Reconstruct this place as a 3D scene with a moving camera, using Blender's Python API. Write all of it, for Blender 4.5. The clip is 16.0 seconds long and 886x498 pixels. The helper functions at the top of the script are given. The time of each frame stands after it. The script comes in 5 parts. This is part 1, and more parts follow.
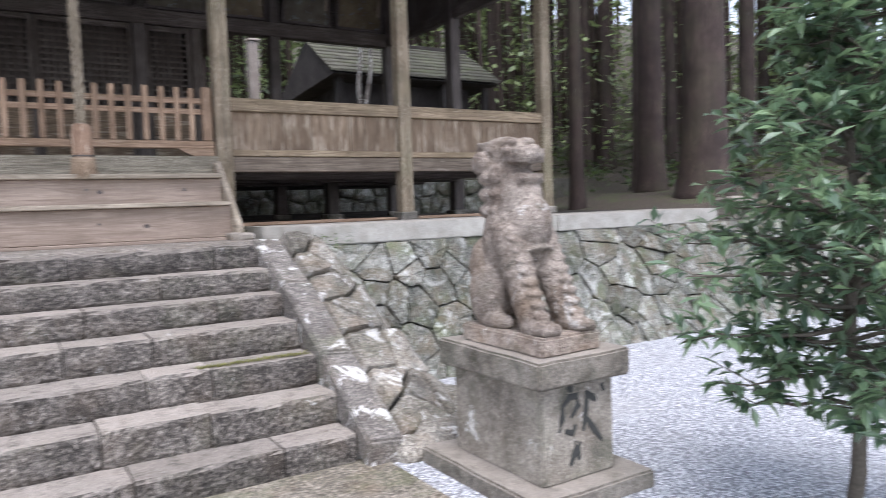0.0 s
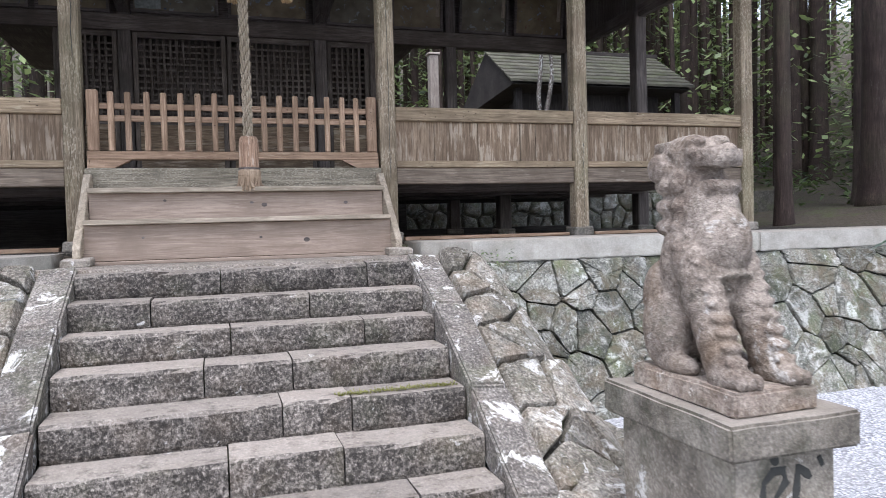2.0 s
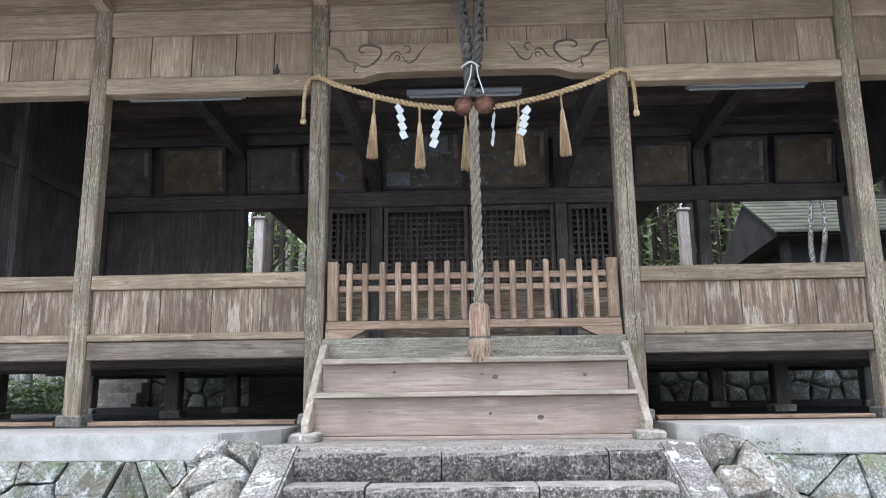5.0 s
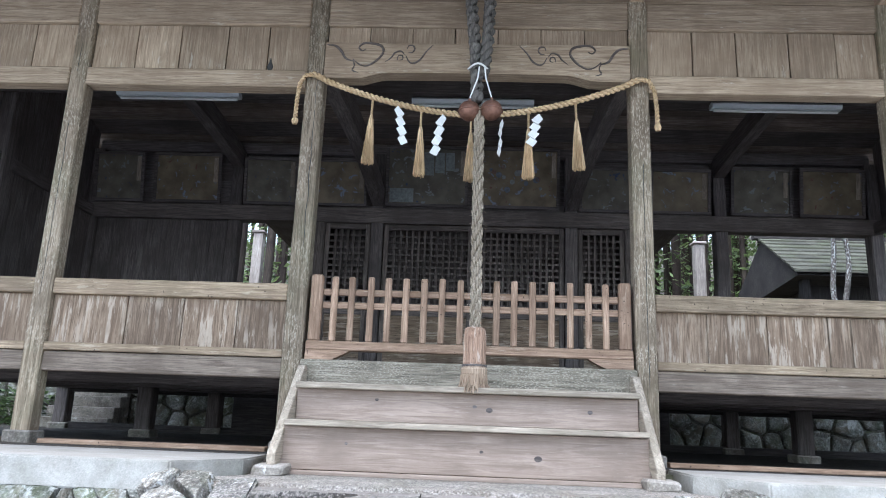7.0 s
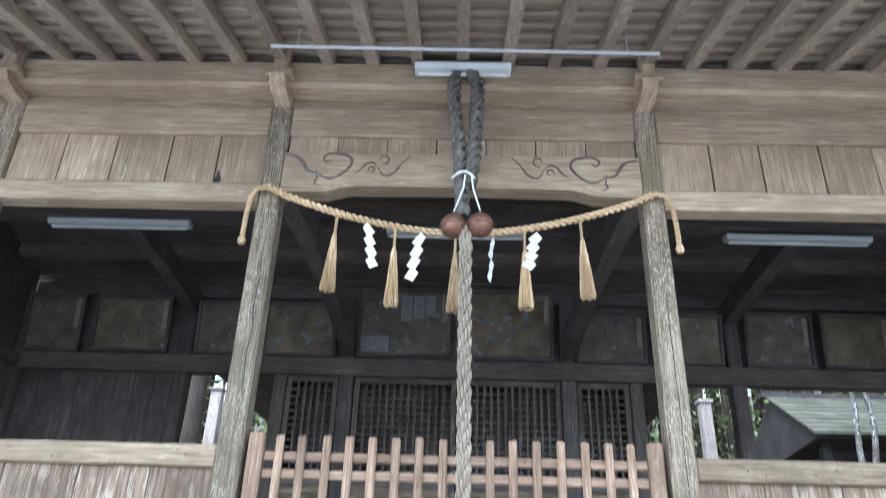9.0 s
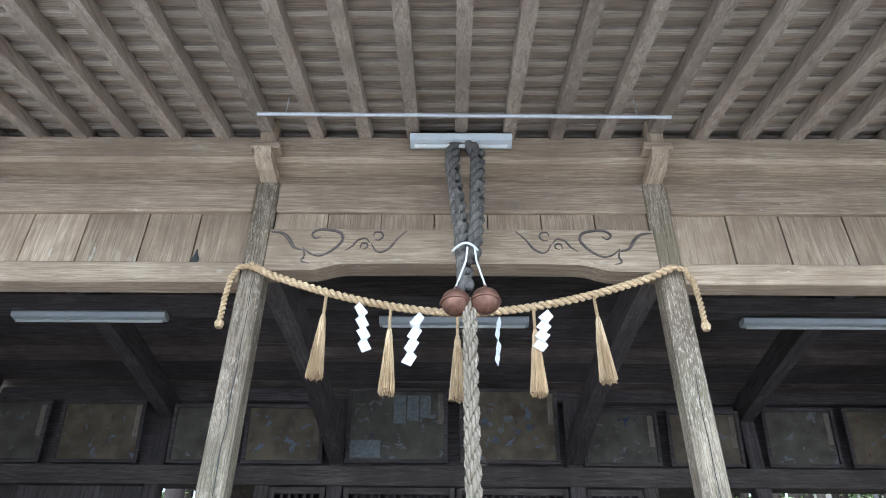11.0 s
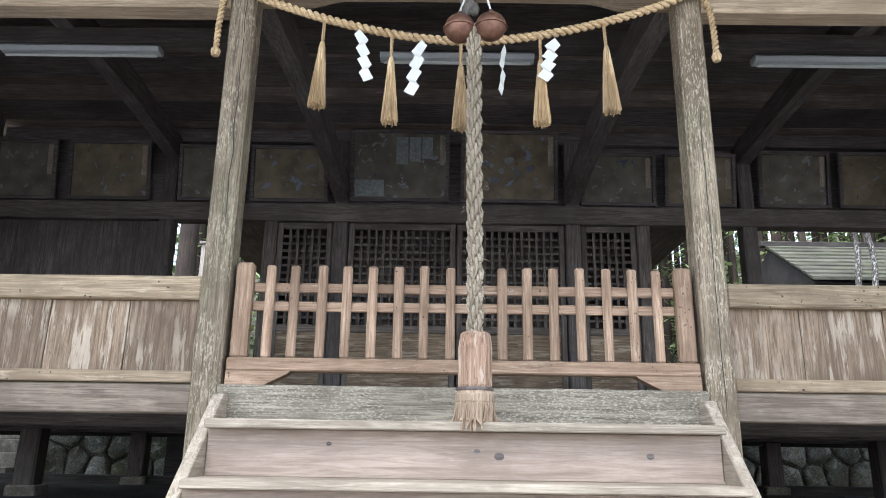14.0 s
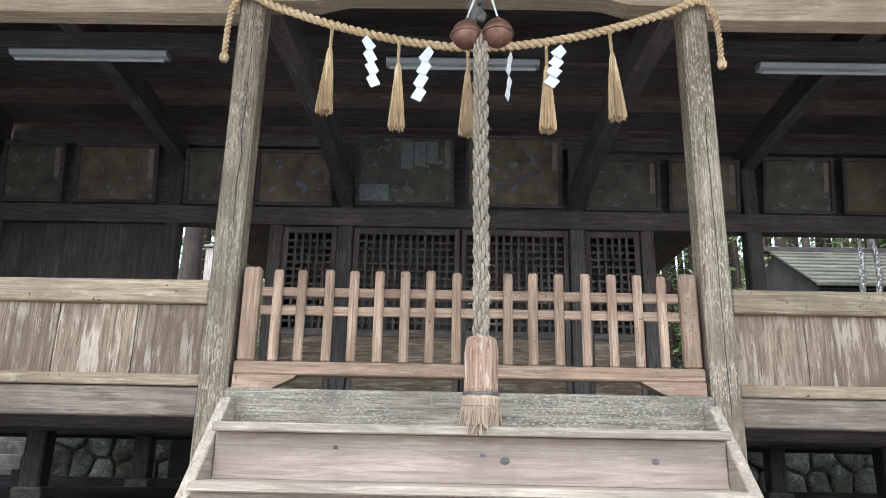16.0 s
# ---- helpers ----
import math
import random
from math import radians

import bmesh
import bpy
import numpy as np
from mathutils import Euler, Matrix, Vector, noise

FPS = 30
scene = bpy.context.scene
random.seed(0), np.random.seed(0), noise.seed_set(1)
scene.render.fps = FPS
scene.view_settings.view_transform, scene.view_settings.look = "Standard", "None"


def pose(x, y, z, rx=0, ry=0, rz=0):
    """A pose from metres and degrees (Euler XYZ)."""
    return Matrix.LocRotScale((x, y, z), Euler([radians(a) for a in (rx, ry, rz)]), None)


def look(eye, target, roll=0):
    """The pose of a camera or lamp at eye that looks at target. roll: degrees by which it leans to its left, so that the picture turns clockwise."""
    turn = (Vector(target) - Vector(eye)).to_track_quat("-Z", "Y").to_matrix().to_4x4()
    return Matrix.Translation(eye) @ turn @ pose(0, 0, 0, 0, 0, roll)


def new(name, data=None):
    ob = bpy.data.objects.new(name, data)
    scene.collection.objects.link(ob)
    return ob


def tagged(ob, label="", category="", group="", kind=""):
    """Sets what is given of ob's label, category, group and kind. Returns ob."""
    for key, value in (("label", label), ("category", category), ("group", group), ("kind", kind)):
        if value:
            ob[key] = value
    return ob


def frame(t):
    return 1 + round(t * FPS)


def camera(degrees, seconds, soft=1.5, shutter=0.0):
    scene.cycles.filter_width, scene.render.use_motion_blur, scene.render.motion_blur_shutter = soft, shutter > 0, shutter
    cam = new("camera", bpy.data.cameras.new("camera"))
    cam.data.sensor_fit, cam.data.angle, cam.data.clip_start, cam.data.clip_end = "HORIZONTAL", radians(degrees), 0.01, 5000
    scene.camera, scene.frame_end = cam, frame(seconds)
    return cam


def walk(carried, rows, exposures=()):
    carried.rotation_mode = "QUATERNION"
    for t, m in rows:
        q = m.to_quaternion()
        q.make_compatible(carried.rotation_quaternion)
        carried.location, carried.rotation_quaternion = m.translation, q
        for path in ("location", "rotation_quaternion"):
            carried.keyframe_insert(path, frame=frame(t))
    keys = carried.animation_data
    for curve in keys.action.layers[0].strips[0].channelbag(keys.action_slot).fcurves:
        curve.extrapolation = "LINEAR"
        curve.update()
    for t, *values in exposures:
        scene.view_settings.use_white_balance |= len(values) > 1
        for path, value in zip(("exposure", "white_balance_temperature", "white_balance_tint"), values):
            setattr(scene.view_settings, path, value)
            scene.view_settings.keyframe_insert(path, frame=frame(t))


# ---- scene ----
cam = camera(63.1, 16.0, soft=0.6, shutter=0.5)
PATH = [
    (0, (0.73, 0.31, 1.509), (1.789, 2.003, 1.389), -1.9),
    (0.2, (0.738, 0.35, 1.507), (1.876, 1.991, 1.392), -1.6),
    (0.5, (0.744, 0.399, 1.517), (1.886, 2.037, 1.41), -1.2),
    (0.7, (0.8, 0.43, 1.505), (1.901, 2.097, 1.412), -1.2),
    (1, (0.883, 0.472, 1.497), (1.747, 2.274, 1.408), -0.9),
    (1.2, (0.96, 0.515, 1.495), (1.625, 2.4, 1.42), -0.9),
    (1.5, (1.069, 0.595, 1.491), (1.704, 2.491, 1.428), -1.1),
    (2, (1.125, 0.769, 1.506), (1.725, 2.676, 1.44), -1.5),
    (2.5, (1.095, 1.024, 1.526), (1.657, 2.944, 1.492), -0.8),
    (3, (1.176, 1.181, 1.535), (1.438, 3.164, 1.518), -0.4),
    (3.5, (1.318, 1.3, 1.568), (1.319, 3.3, 1.624), -0.8),
    (4, (1.289, 1.356, 1.586), (1.291, 3.348, 1.772), -1.0),
    (4.5, (1.287, 1.374, 1.583), (1.238, 3.351, 1.877), -0.8),
    (5, (1.32, 1.346, 1.6), (1.255, 3.306, 1.991), -0.7),
    (5.2, (1.302, 1.359, 1.601), (1.239, 3.316, 2.01), -0.5),
    (7.3, (1.409, 2.127, 1.632), (1.314, 4.062, 2.129), 2.3),
    (7.5, (1.399, 2.295, 1.634), (1.318, 4.218, 2.175), 1.9),
    (8, (1.386, 2.557, 1.571), (1.319, 4.468, 2.158), 1.5),
    (8.5, (1.392, 2.779, 1.708), (1.34, 4.653, 2.407), 1.8),
    (9, (1.373, 3.007, 1.797), (1.323, 4.798, 2.687), 1.9),
    (9.5, (1.316, 3.275, 1.836), (1.294, 4.968, 2.902), 0.7),
    (9.7, (1.31, 3.32, 1.84), (1.289, 5.005, 2.918), 0.7),
    (11.8, (1.283, 3.55, 1.846), (1.262, 5.166, 3.024), 0.6),
    (12, (1.282, 3.559, 1.846), (1.26, 5.188, 3.006), 0.6),
    (12.5, (1.281, 3.552, 1.827), (1.265, 5.315, 2.773), 1.0),
    (13, (1.29, 3.568, 1.826), (1.275, 5.437, 2.538), 1.0),
    (13.5, (1.284, 3.569, 1.797), (1.269, 5.482, 2.378), 0.9),
    (14, (1.284, 3.549, 1.729), (1.266, 5.474, 2.272), 0.9),
    (14.5, (1.272, 3.536, 1.703), (1.262, 5.463, 2.238), 1.0),
    (15, (1.264, 3.531, 1.691), (1.251, 5.459, 2.225), 1.3),
    (15.5, (1.271, 3.531, 1.699), (1.254, 5.455, 2.243), 1.2),
    (16, (1.266, 3.526, 1.729), (1.24, 5.448, 2.282), 1.2),
]
EXPOSURES = [(0.0, 1.45, 5850, 16), (3.0, 1.48, 5800, 14), (5.0, 1.85, 5480, 11), (7.5, 2.05, 5300, 9), (9.5, 2.6, 5150, 7), (12.0, 2.5, 5300, 8), (13.5, 2.2, 5750, 10), (16.0, 2.22, 5700, 9)]
walk(cam, [(t, look(eye, target, roll)) for t, eye, target, roll in PATH], EXPOSURES)

# ---- light ----
world = bpy.data.worlds.new("overcast")
scene.world = world
world.use_nodes = True
wn, wl = world.node_tree.nodes, world.node_tree.links
sky = wn.new("ShaderNodeTexSky")
sky.sky_type = "NISHITA"
sky.sun_disc = False
sky.sun_elevation = radians(66)
sky.sun_rotation = radians(203)
pale = wn.new("ShaderNodeHueSaturation")
pale.inputs["Saturation"].default_value = 0.35
wl.new(sky.outputs[0], pale.inputs["Color"])
wl.new(pale.outputs[0], wn["Background"].inputs["Color"])
wn["Background"].inputs["Strength"].default_value = 0.15
sun_data = bpy.data.lights.new("sun", "SUN")
sun_data.energy, sun_data.angle, sun_data.color = 1.5, radians(35), (1.0, 0.96, 0.9)
sun = new("sun", sun_data)
sun.matrix_world = look((2 - 5, -6, 30), (2, 6, 0))


# ---- materials ----
def shade(name, rough=0.85, metal=0.0):
    m = bpy.data.materials.new(name)
    m.use_nodes = True
    nt = m.node_tree
    b = nt.nodes["Principled BSDF"]
    b.inputs["Roughness"].default_value = rough
    b.inputs["Metallic"].default_value = metal
    b.inputs["Specular IOR Level"].default_value = 0.25
    return m, nt, b


def coords(nt, scale, shift=True):
    tc = nt.nodes.new("ShaderNodeTexCoord")
    src = tc.outputs["Object"]
    if shift:
        oi = nt.nodes.new("ShaderNodeObjectInfo")
        mul = nt.nodes.new("ShaderNodeVectorMath")
        mul.operation = "SCALE"
        mul.inputs[0].default_value = (17.0, 23.0, 31.0)
        nt.links.new(oi.outputs["Random"], mul.inputs["Scale"])
        add = nt.nodes.new("ShaderNodeVectorMath")
        nt.links.new(src, add.inputs[0])
        nt.links.new(mul.outputs[0], add.inputs[1])
        src = add.outputs[0]
    mp = nt.nodes.new("ShaderNodeMapping")
    mp.inputs["Scale"].default_value = scale
    nt.links.new(src, mp.inputs["Vector"])
    return mp.outputs[0]


def noise_tex(nt, vec, scale, detail=5.0, rough=0.6, distort=0.0):
    n = nt.nodes.new("ShaderNodeTexNoise")
    n.inputs["Scale"].default_value = scale
    n.inputs["Detail"].default_value = detail
    n.inputs["Roughness"].default_value = rough
    n.inputs["Distortion"].default_value = distort
    nt.links.new(vec, n.inputs["Vector"])
    return n.outputs["Fac"]


def ramp(nt, fac, stops):
    r = nt.nodes.new("ShaderNodeValToRGB")
    e = r.color_ramp.elements
    e[0].position, e[0].color = stops[0][0], (*stops[0][1], 1)
    e[1].position, e[1].color = stops[-1][0], (*stops[-1][1], 1)
    for p, c in stops[1:-1]:
        k = e.new(p)
        k.color = (*c, 1)
    nt.links.new(fac, r.inputs[0])
    return r.outputs[0]


def gate(nt, fac, lo, hi):
    r = nt.nodes.new("ShaderNodeMapRange")
    r.inputs["From Min"].default_value, r.inputs["From Max"].default_value = lo, hi
    nt.links.new(fac, r.inputs["Value"])
    return r.outputs[0]


def times(nt, a, b):
    m = nt.nodes.new("ShaderNodeMath")
    m.operation = "MULTIPLY"
    for i, v in enumerate((a, b)):
        if isinstance(v, float):
            m.inputs[i].default_value = v
        else:
            nt.links.new(v, m.inputs[i])
    return m.outputs[0]


def mix(nt, fac, a, b, kind="MIX"):
    m = nt.nodes.new("ShaderNodeMix")
    m.data_type, m.blend_type = "RGBA", kind
    ins = [i for i in m.inputs if i.type == "RGBA"]
    for slot, v in ((m.inputs[0], fac), (ins[0], a), (ins[1], b)):
        if isinstance(v, float):
            slot.default_value = v
        elif isinstance(v, tuple):
            slot.default_value = (*v, 1)
        else:
            nt.links.new(v, slot)
    return [o for o in m.outputs if o.type == "RGBA"][0]


def bump(nt, b, height, strength, dist):
    n = nt.nodes.new("ShaderNodeBump")
    n.inputs["Strength"].default_value, n.inputs["Distance"].default_value = strength, dist
    nt.links.new(height, n.inputs["Height"])
    nt.links.new(n.outputs[0], b.inputs["Normal"])


def tint(nt, col, lo, hi):
    """Each piece a little lighter or darker than its neighbour."""
    oi = nt.nodes.new("ShaderNodeObjectInfo")
    r = nt.nodes.new("ShaderNodeMapRange")
    r.inputs["To Min"].default_value, r.inputs["To Max"].default_value = lo, hi
    nt.links.new(oi.outputs["Random"], r.inputs["Value"])
    cc = nt.nodes.new("ShaderNodeCombineColor")
    for i in range(3):
        nt.links.new(r.outputs[0], cc.inputs[i])
    return mix(nt, 1.0, col, cc.outputs[0], "MULTIPLY")


def wood(name, dark, light, axis, pale=None, pale_amount=0.0, moss=0.0, rough=0.85, relief=0.5, flake=(3.0, 22.0), cover=0.85, holes=0.0, streak=0.85):
    m, nt, b = shade(name, rough)
    along = [1.0 if i == axis else 16.0 for i in range(3)]
    fine = [2.0 if i == axis else 70.0 for i in range(3)]
    va, vf, vo = coords(nt, along), coords(nt, fine), coords(nt, (1, 1, 1))
    grain = noise_tex(nt, va, 2.2, 7, 0.7, 1.1)
    fibre = noise_tex(nt, vf, 2.0, 6, 0.7, 0.6)
    blotch = noise_tex(nt, vo, 2.3, 4, 0.6)
    col = ramp(nt, grain, [(0.36, tuple(d * 0.85 for d in dark)), (0.5, tuple((d + l) / 2 for d, l in zip(dark, light))), (0.64, tuple(l * 1.1 for l in light))])
    col = mix(nt, times(nt, gate(nt, fibre, 0.52, 0.34), streak), col, tuple(d * 0.35 for d in dark))
    col = mix(nt, gate(nt, blotch, 0.4, 0.75), col, tuple(d * 0.75 for d in dark))
    if pale:
        flakes = noise_tex(nt, coords(nt, [flake[0] if i == axis else flake[1] for i in range(3)]), 2.0, 5, 0.7)
        patch = noise_tex(nt, vo, 3.1, 3, 0.5)
        f = times(nt, gate(nt, flakes, 0.61 - 0.1 * pale_amount, 0.665 - 0.1 * pale_amount), gate(nt, patch, 0.56 - 0.28 * pale_amount, 0.7 - 0.22 * pale_amount))
        col = mix(nt, times(nt, f, cover), col, pale)
    if moss:
        green = noise_tex(nt, vo, 1.7, 4, 0.6)
        col = mix(nt, times(nt, gate(nt, green, 0.45, 0.75), moss), col, (0.12, 0.14, 0.06))
    if holes:
        # worm holes
        dots = noise_tex(nt, vo, 55.0, 1, 0.3)
        rare = noise_tex(nt, vo, 6.0, 2, 0.5)
        col = mix(nt, times(nt, times(nt, gate(nt, dots, 0.7, 0.74), gate(nt, rare, 0.5, 0.56)), holes), col, (0.035, 0.025, 0.018))
    nt.links.new(tint(nt, col, 0.82, 1.14), b.inputs["Base Color"])
    bump(nt, b, mix(nt, 0.5, grain, fibre), relief, 0.006)
    return m


def woods(name, *args, **kw):
    return [wood("%s along %s" % (name, "xyz"[i]), *args[:2], i, *args[2:], **kw) for i in range(3)]


def stone(name, dark, light, lichen=0.3, moss=0.0, brown=0.0, lo=0.75, hi=1.2, speck=70.0, relief=0.7, lit_dust=0.0, stain=0.0, pit=0.7, lichen_col=(0.62, 0.6, 0.56), grain=1.0, across=0.0, crisp=0.0):
    m, nt, b = shade(name, 0.92)
    v = coords(nt, (1, 1, 1))
    blotch = noise_tex(nt, v, 5.0, 6, 0.65)
    grit = noise_tex(nt, v, speck, 3, 0.7)
    pits = noise_tex(nt, v, speck * 0.4, 4, 0.75)
    col = ramp(nt, blotch, [(0.36, dark), (0.64, light)])
    col = mix(nt, times(nt, gate(nt, pits, 0.5, 0.36), pit), col, tuple(d * 0.35 for d in dark))
    col = mix(nt, times(nt, gate(nt, pits, 0.56, 0.7), pit * 0.65), col, tuple(min(0.7, l * 1.5) for l in light))
    if crisp:
        # tool marks and open pores
        pores = noise_tex(nt, v, speck * 0.75, 5, 0.8, 0.3)
        col = mix(nt, times(nt, gate(nt, pores, 0.49, 0.43), crisp), col, tuple(d * 0.22 for d in dark))
        col = mix(nt, times(nt, gate(nt, pores, 0.56, 0.62), crisp * 0.8), col, tuple(min(0.7, l * 1.9) for l in light))
    col = mix(nt, times(nt, gate(nt, grit, 0.58, 0.36), 0.75 * grain), col, tuple(d * 0.3 for d in dark))
    col = mix(nt, times(nt, gate(nt, grit, 0.56, 0.75), 0.6 * grain), col, tuple(min(0.7, l * 1.7) for l in light))
    if brown:
        rust = noise_tex(nt, v, 3.4, 4, 0.6)
        col = mix(nt, times(nt, gate(nt, rust, 0.5, 0.7), brown), col, (0.2, 0.13, 0.07))
    if moss:
        green = noise_tex(nt, v, 3.0, 5, 0.65)
        col = mix(nt, times(nt, gate(nt, green, 0.5, 0.66), moss), col, (0.1, 0.12, 0.045))
    if lichen:
        spots = noise_tex(nt, v, 6.0, 9, 0.74, 0.5)
        crumbs = noise_tex(nt, v, 90.0, 3, 0.7)
        f = times(nt, gate(nt, spots, 0.67 - 0.14 * lichen, 0.71 - 0.13 * lichen), gate(nt, crumbs, 0.28, 0.5))
        col = mix(nt, times(nt, f, 0.85), col, lichen_col)
    if stain:
        dark_patch = noise_tex(nt, coords(nt, (1, 1, 1), False), 2.6, 6, 0.68, 0.5)
        col = mix(nt, times(nt, gate(nt, dark_patch, 0.52, 0.62), stain), col, (0.045, 0.05, 0.03))
    if across:
        wide = coords(nt, (1, 1, 1), False)
        soil = noise_tex(nt, wide, 4.2, 7, 0.72, 0.8)
        crust = noise_tex(nt, wide, 6.5, 7, 0.75, 0.6)
        col = mix(nt, times(nt, gate(nt, soil, 0.5, 0.6), across), col, (0.12, 0.1, 0.065))
        col = mix(nt, times(nt, gate(nt, crust, 0.54, 0.64), across), col, (0.47, 0.465, 0.42))
    if lit_dust:
        # upward faces paler: trodden grit plus overhead light put into the colour
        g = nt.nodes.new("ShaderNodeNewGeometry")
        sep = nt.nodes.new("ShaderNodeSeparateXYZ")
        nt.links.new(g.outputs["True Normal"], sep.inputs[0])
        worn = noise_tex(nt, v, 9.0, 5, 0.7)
        col = mix(nt, times(nt, times(nt, gate(nt, sep.outputs[2], 0.55, 0.9), gate(nt, worn, 0.25, 0.5)), lit_dust), col, (0.43, 0.375, 0.32))
    nt.links.new(tint(nt, col, lo, hi), b.inputs["Base Color"])
    bump(nt, b, mix(nt, 0.5, pits, grit), relief, 0.02)
    return m


def plain(name, col, rough=0.6, vary=0.15, scale=30.0, metal=0.0, relief=0.15):
    m, nt, b = shade(name, rough, metal)
    f = noise_tex(nt, coords(nt, (1, 1, 1)), scale, 4, 0.6)
    nt.links.new(ramp(nt, f, [(0.3, tuple(c * (1 - vary) for c in col)), (0.7, tuple(min(1, c * (1 + vary)) for c in col))]), b.inputs["Base Color"])
    bump(nt, b, f, relief, 0.004)
    return m


POST = woods("old post wood", (0.171, 0.129, 0.082), (0.351, 0.277, 0.187), (0.528, 0.455, 0.34), 0.8, moss=0.3, relief=0.9, flake=(14.0, 64.0), cover=0.6)
BOARD = woods("weathered board", (0.166, 0.114, 0.0719), (0.321, 0.238, 0.157), (0.486, 0.406, 0.303), 0.85, relief=0.6, flake=(1.2, 11.0), cover=0.55)
RAIL = woods("rail wood", (0.218, 0.158, 0.0979), (0.434, 0.332, 0.214), (0.517, 0.446, 0.317), 0.4, relief=0.6, moss=0.1, cover=0.5, holes=0.9, streak=0.55)
BEAM = woods("beam wood", (0.125, 0.095, 0.068), (0.25, 0.2, 0.148), (0.36, 0.31, 0.25), 0.25, relief=0.5, cover=0.5, streak=0.55)
UPPER = woods("upper wall wood", (0.31, 0.225, 0.143), (0.46, 0.36, 0.24), (0.5, 0.44, 0.33), 0.2, relief=0.4, streak=0.55)
STEPW = woods("grey step wood", (0.285, 0.215, 0.162), (0.38, 0.298, 0.233), (0.46, 0.39, 0.31), 0.25, relief=0.4, flake=(4.0, 40.0), cover=0.3, streak=0.3)
TREADW = woods("bleached tread wood", (0.3, 0.245, 0.178), (0.5, 0.42, 0.32), (0.6, 0.53, 0.42), 0.25, moss=0.12, relief=0.5, flake=(5.0, 44.0), cover=0.4, streak=0.5)
SILLW = woods("lichened sill wood", (0.155, 0.131, 0.0933), (0.341, 0.297, 0.219), (0.465, 0.416, 0.317), 0.9, moss=0.08, relief=1.0, flake=(26.0, 70.0), cover=0.55)
FENCE = woods("fence wood", (0.259, 0.166, 0.103), (0.476, 0.332, 0.219), (0.538, 0.426, 0.307), 0.3, relief=0.5, cover=0.5, holes=0.7, streak=0.55)
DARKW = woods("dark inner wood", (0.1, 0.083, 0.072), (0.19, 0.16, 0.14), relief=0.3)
# near-black: shade is put into this wood's colour
INKW = woods("shade-dark wood", (0.035, 0.03, 0.027), (0.08, 0.068, 0.06), relief=0.3)
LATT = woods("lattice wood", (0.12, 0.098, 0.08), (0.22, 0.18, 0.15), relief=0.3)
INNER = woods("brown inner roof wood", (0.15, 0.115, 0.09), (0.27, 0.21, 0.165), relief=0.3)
BATTEN = woods("pale batten wood", (0.42, 0.35, 0.27), (0.58, 0.5, 0.4), relief=0.3)
RAFT = woods("rafter wood", (0.275, 0.217, 0.158), (0.4, 0.33, 0.25), relief=0.4, streak=0.55)
PALEW = woods("bleached post wood", (0.3, 0.25, 0.21), (0.46, 0.4, 0.34), relief=0.5)
ROOFB = woods("mossy roof board", (0.075, 0.07, 0.053), (0.165, 0.155, 0.12), moss=0.4, relief=0.5, rough=0.95)
STEP = stone("step stone", (0.086, 0.075, 0.064), (0.255, 0.225, 0.193), 0.3, 0.12, 0.12, relief=1.0, lit_dust=0.55, speck=60.0, crisp=0.75)
CHEEK = stone("cheek stone", (0.13, 0.115, 0.1), (0.26, 0.235, 0.205), 0.85, 0.25, 0.15, pit=0.35, crisp=0.45)
RUBBLE = stone("rubble stone", (0.15, 0.132, 0.108), (0.4, 0.36, 0.3), 0.85, 0.25, 0.35, 0.75, 1.25, stain=0.35, grain=0.8, relief=1.0, across=0.25, crisp=0.45)
WALLST = stone("wall stone", (0.125, 0.125, 0.105), (0.35, 0.34, 0.29), 0.6, 0.6, 0.4, 0.68, 1.25, stain=0.7, pit=0.5, lichen_col=(0.5, 0.51, 0.46), grain=0.8, relief=1.2, across=0.75, crisp=0.4)
CORE = stone("wall core", (0.08, 0.072, 0.056), (0.15, 0.138, 0.112), 0.0, 0.5)
LION = stone("statue stone", (0.19, 0.145, 0.113), (0.46, 0.388, 0.32), 0.55, 0.0, 0.4, speck=60.0, pit=0.45, stain=0.4, lichen_col=(0.6, 0.56, 0.5), grain=0.5, relief=1.2, crisp=0.12)
PEDES = stone("pedestal stone", (0.16, 0.138, 0.11), (0.37, 0.33, 0.272), 0.4, 0.15, 0.12, pit=0.25, lit_dust=0.5, stain=0.5, crisp=0.15, grain=0.55)
CONC = stone("ledge concrete", (0.28, 0.262, 0.222), (0.41, 0.385, 0.335), 0.0, 0.12, 0.12, 0.95, 1.03, speck=120.0, relief=0.2, lit_dust=0.45, pit=0.15, grain=0.3)
# darker copy of the earth, with the shade under the hall in its colour
DIRT = stone("shade-dark soil", (0.06, 0.052, 0.042), (0.13, 0.112, 0.09), 0.0, 0.0, 0.2, speck=90.0)
EARTH = stone("landing earth", (0.25, 0.22, 0.18), (0.42, 0.37, 0.32), 0.1, 0.1, 0.2, speck=90.0)
PATHM = stone("worn path stone", (0.15, 0.13, 0.1), (0.27, 0.238, 0.19), 0.0, 0.35, 0.2, speck=40.0)
STRAW = woods("straw", (0.52, 0.355, 0.18), (0.74, 0.55, 0.32), relief=0.6, rough=0.8)
HEMPD = woods("dark old rope", (0.1, 0.09, 0.075), (0.24, 0.215, 0.18), relief=0.6)
GRIP = woods("peeling bark grip", (0.25, 0.148, 0.094), (0.44, 0.3, 0.2), (0.54, 0.44, 0.34), 0.7, relief=0.6, cover=0.7)
FRAY = woods("brown frayed hemp", (0.28, 0.2, 0.13), (0.5, 0.385, 0.27), relief=0.5)
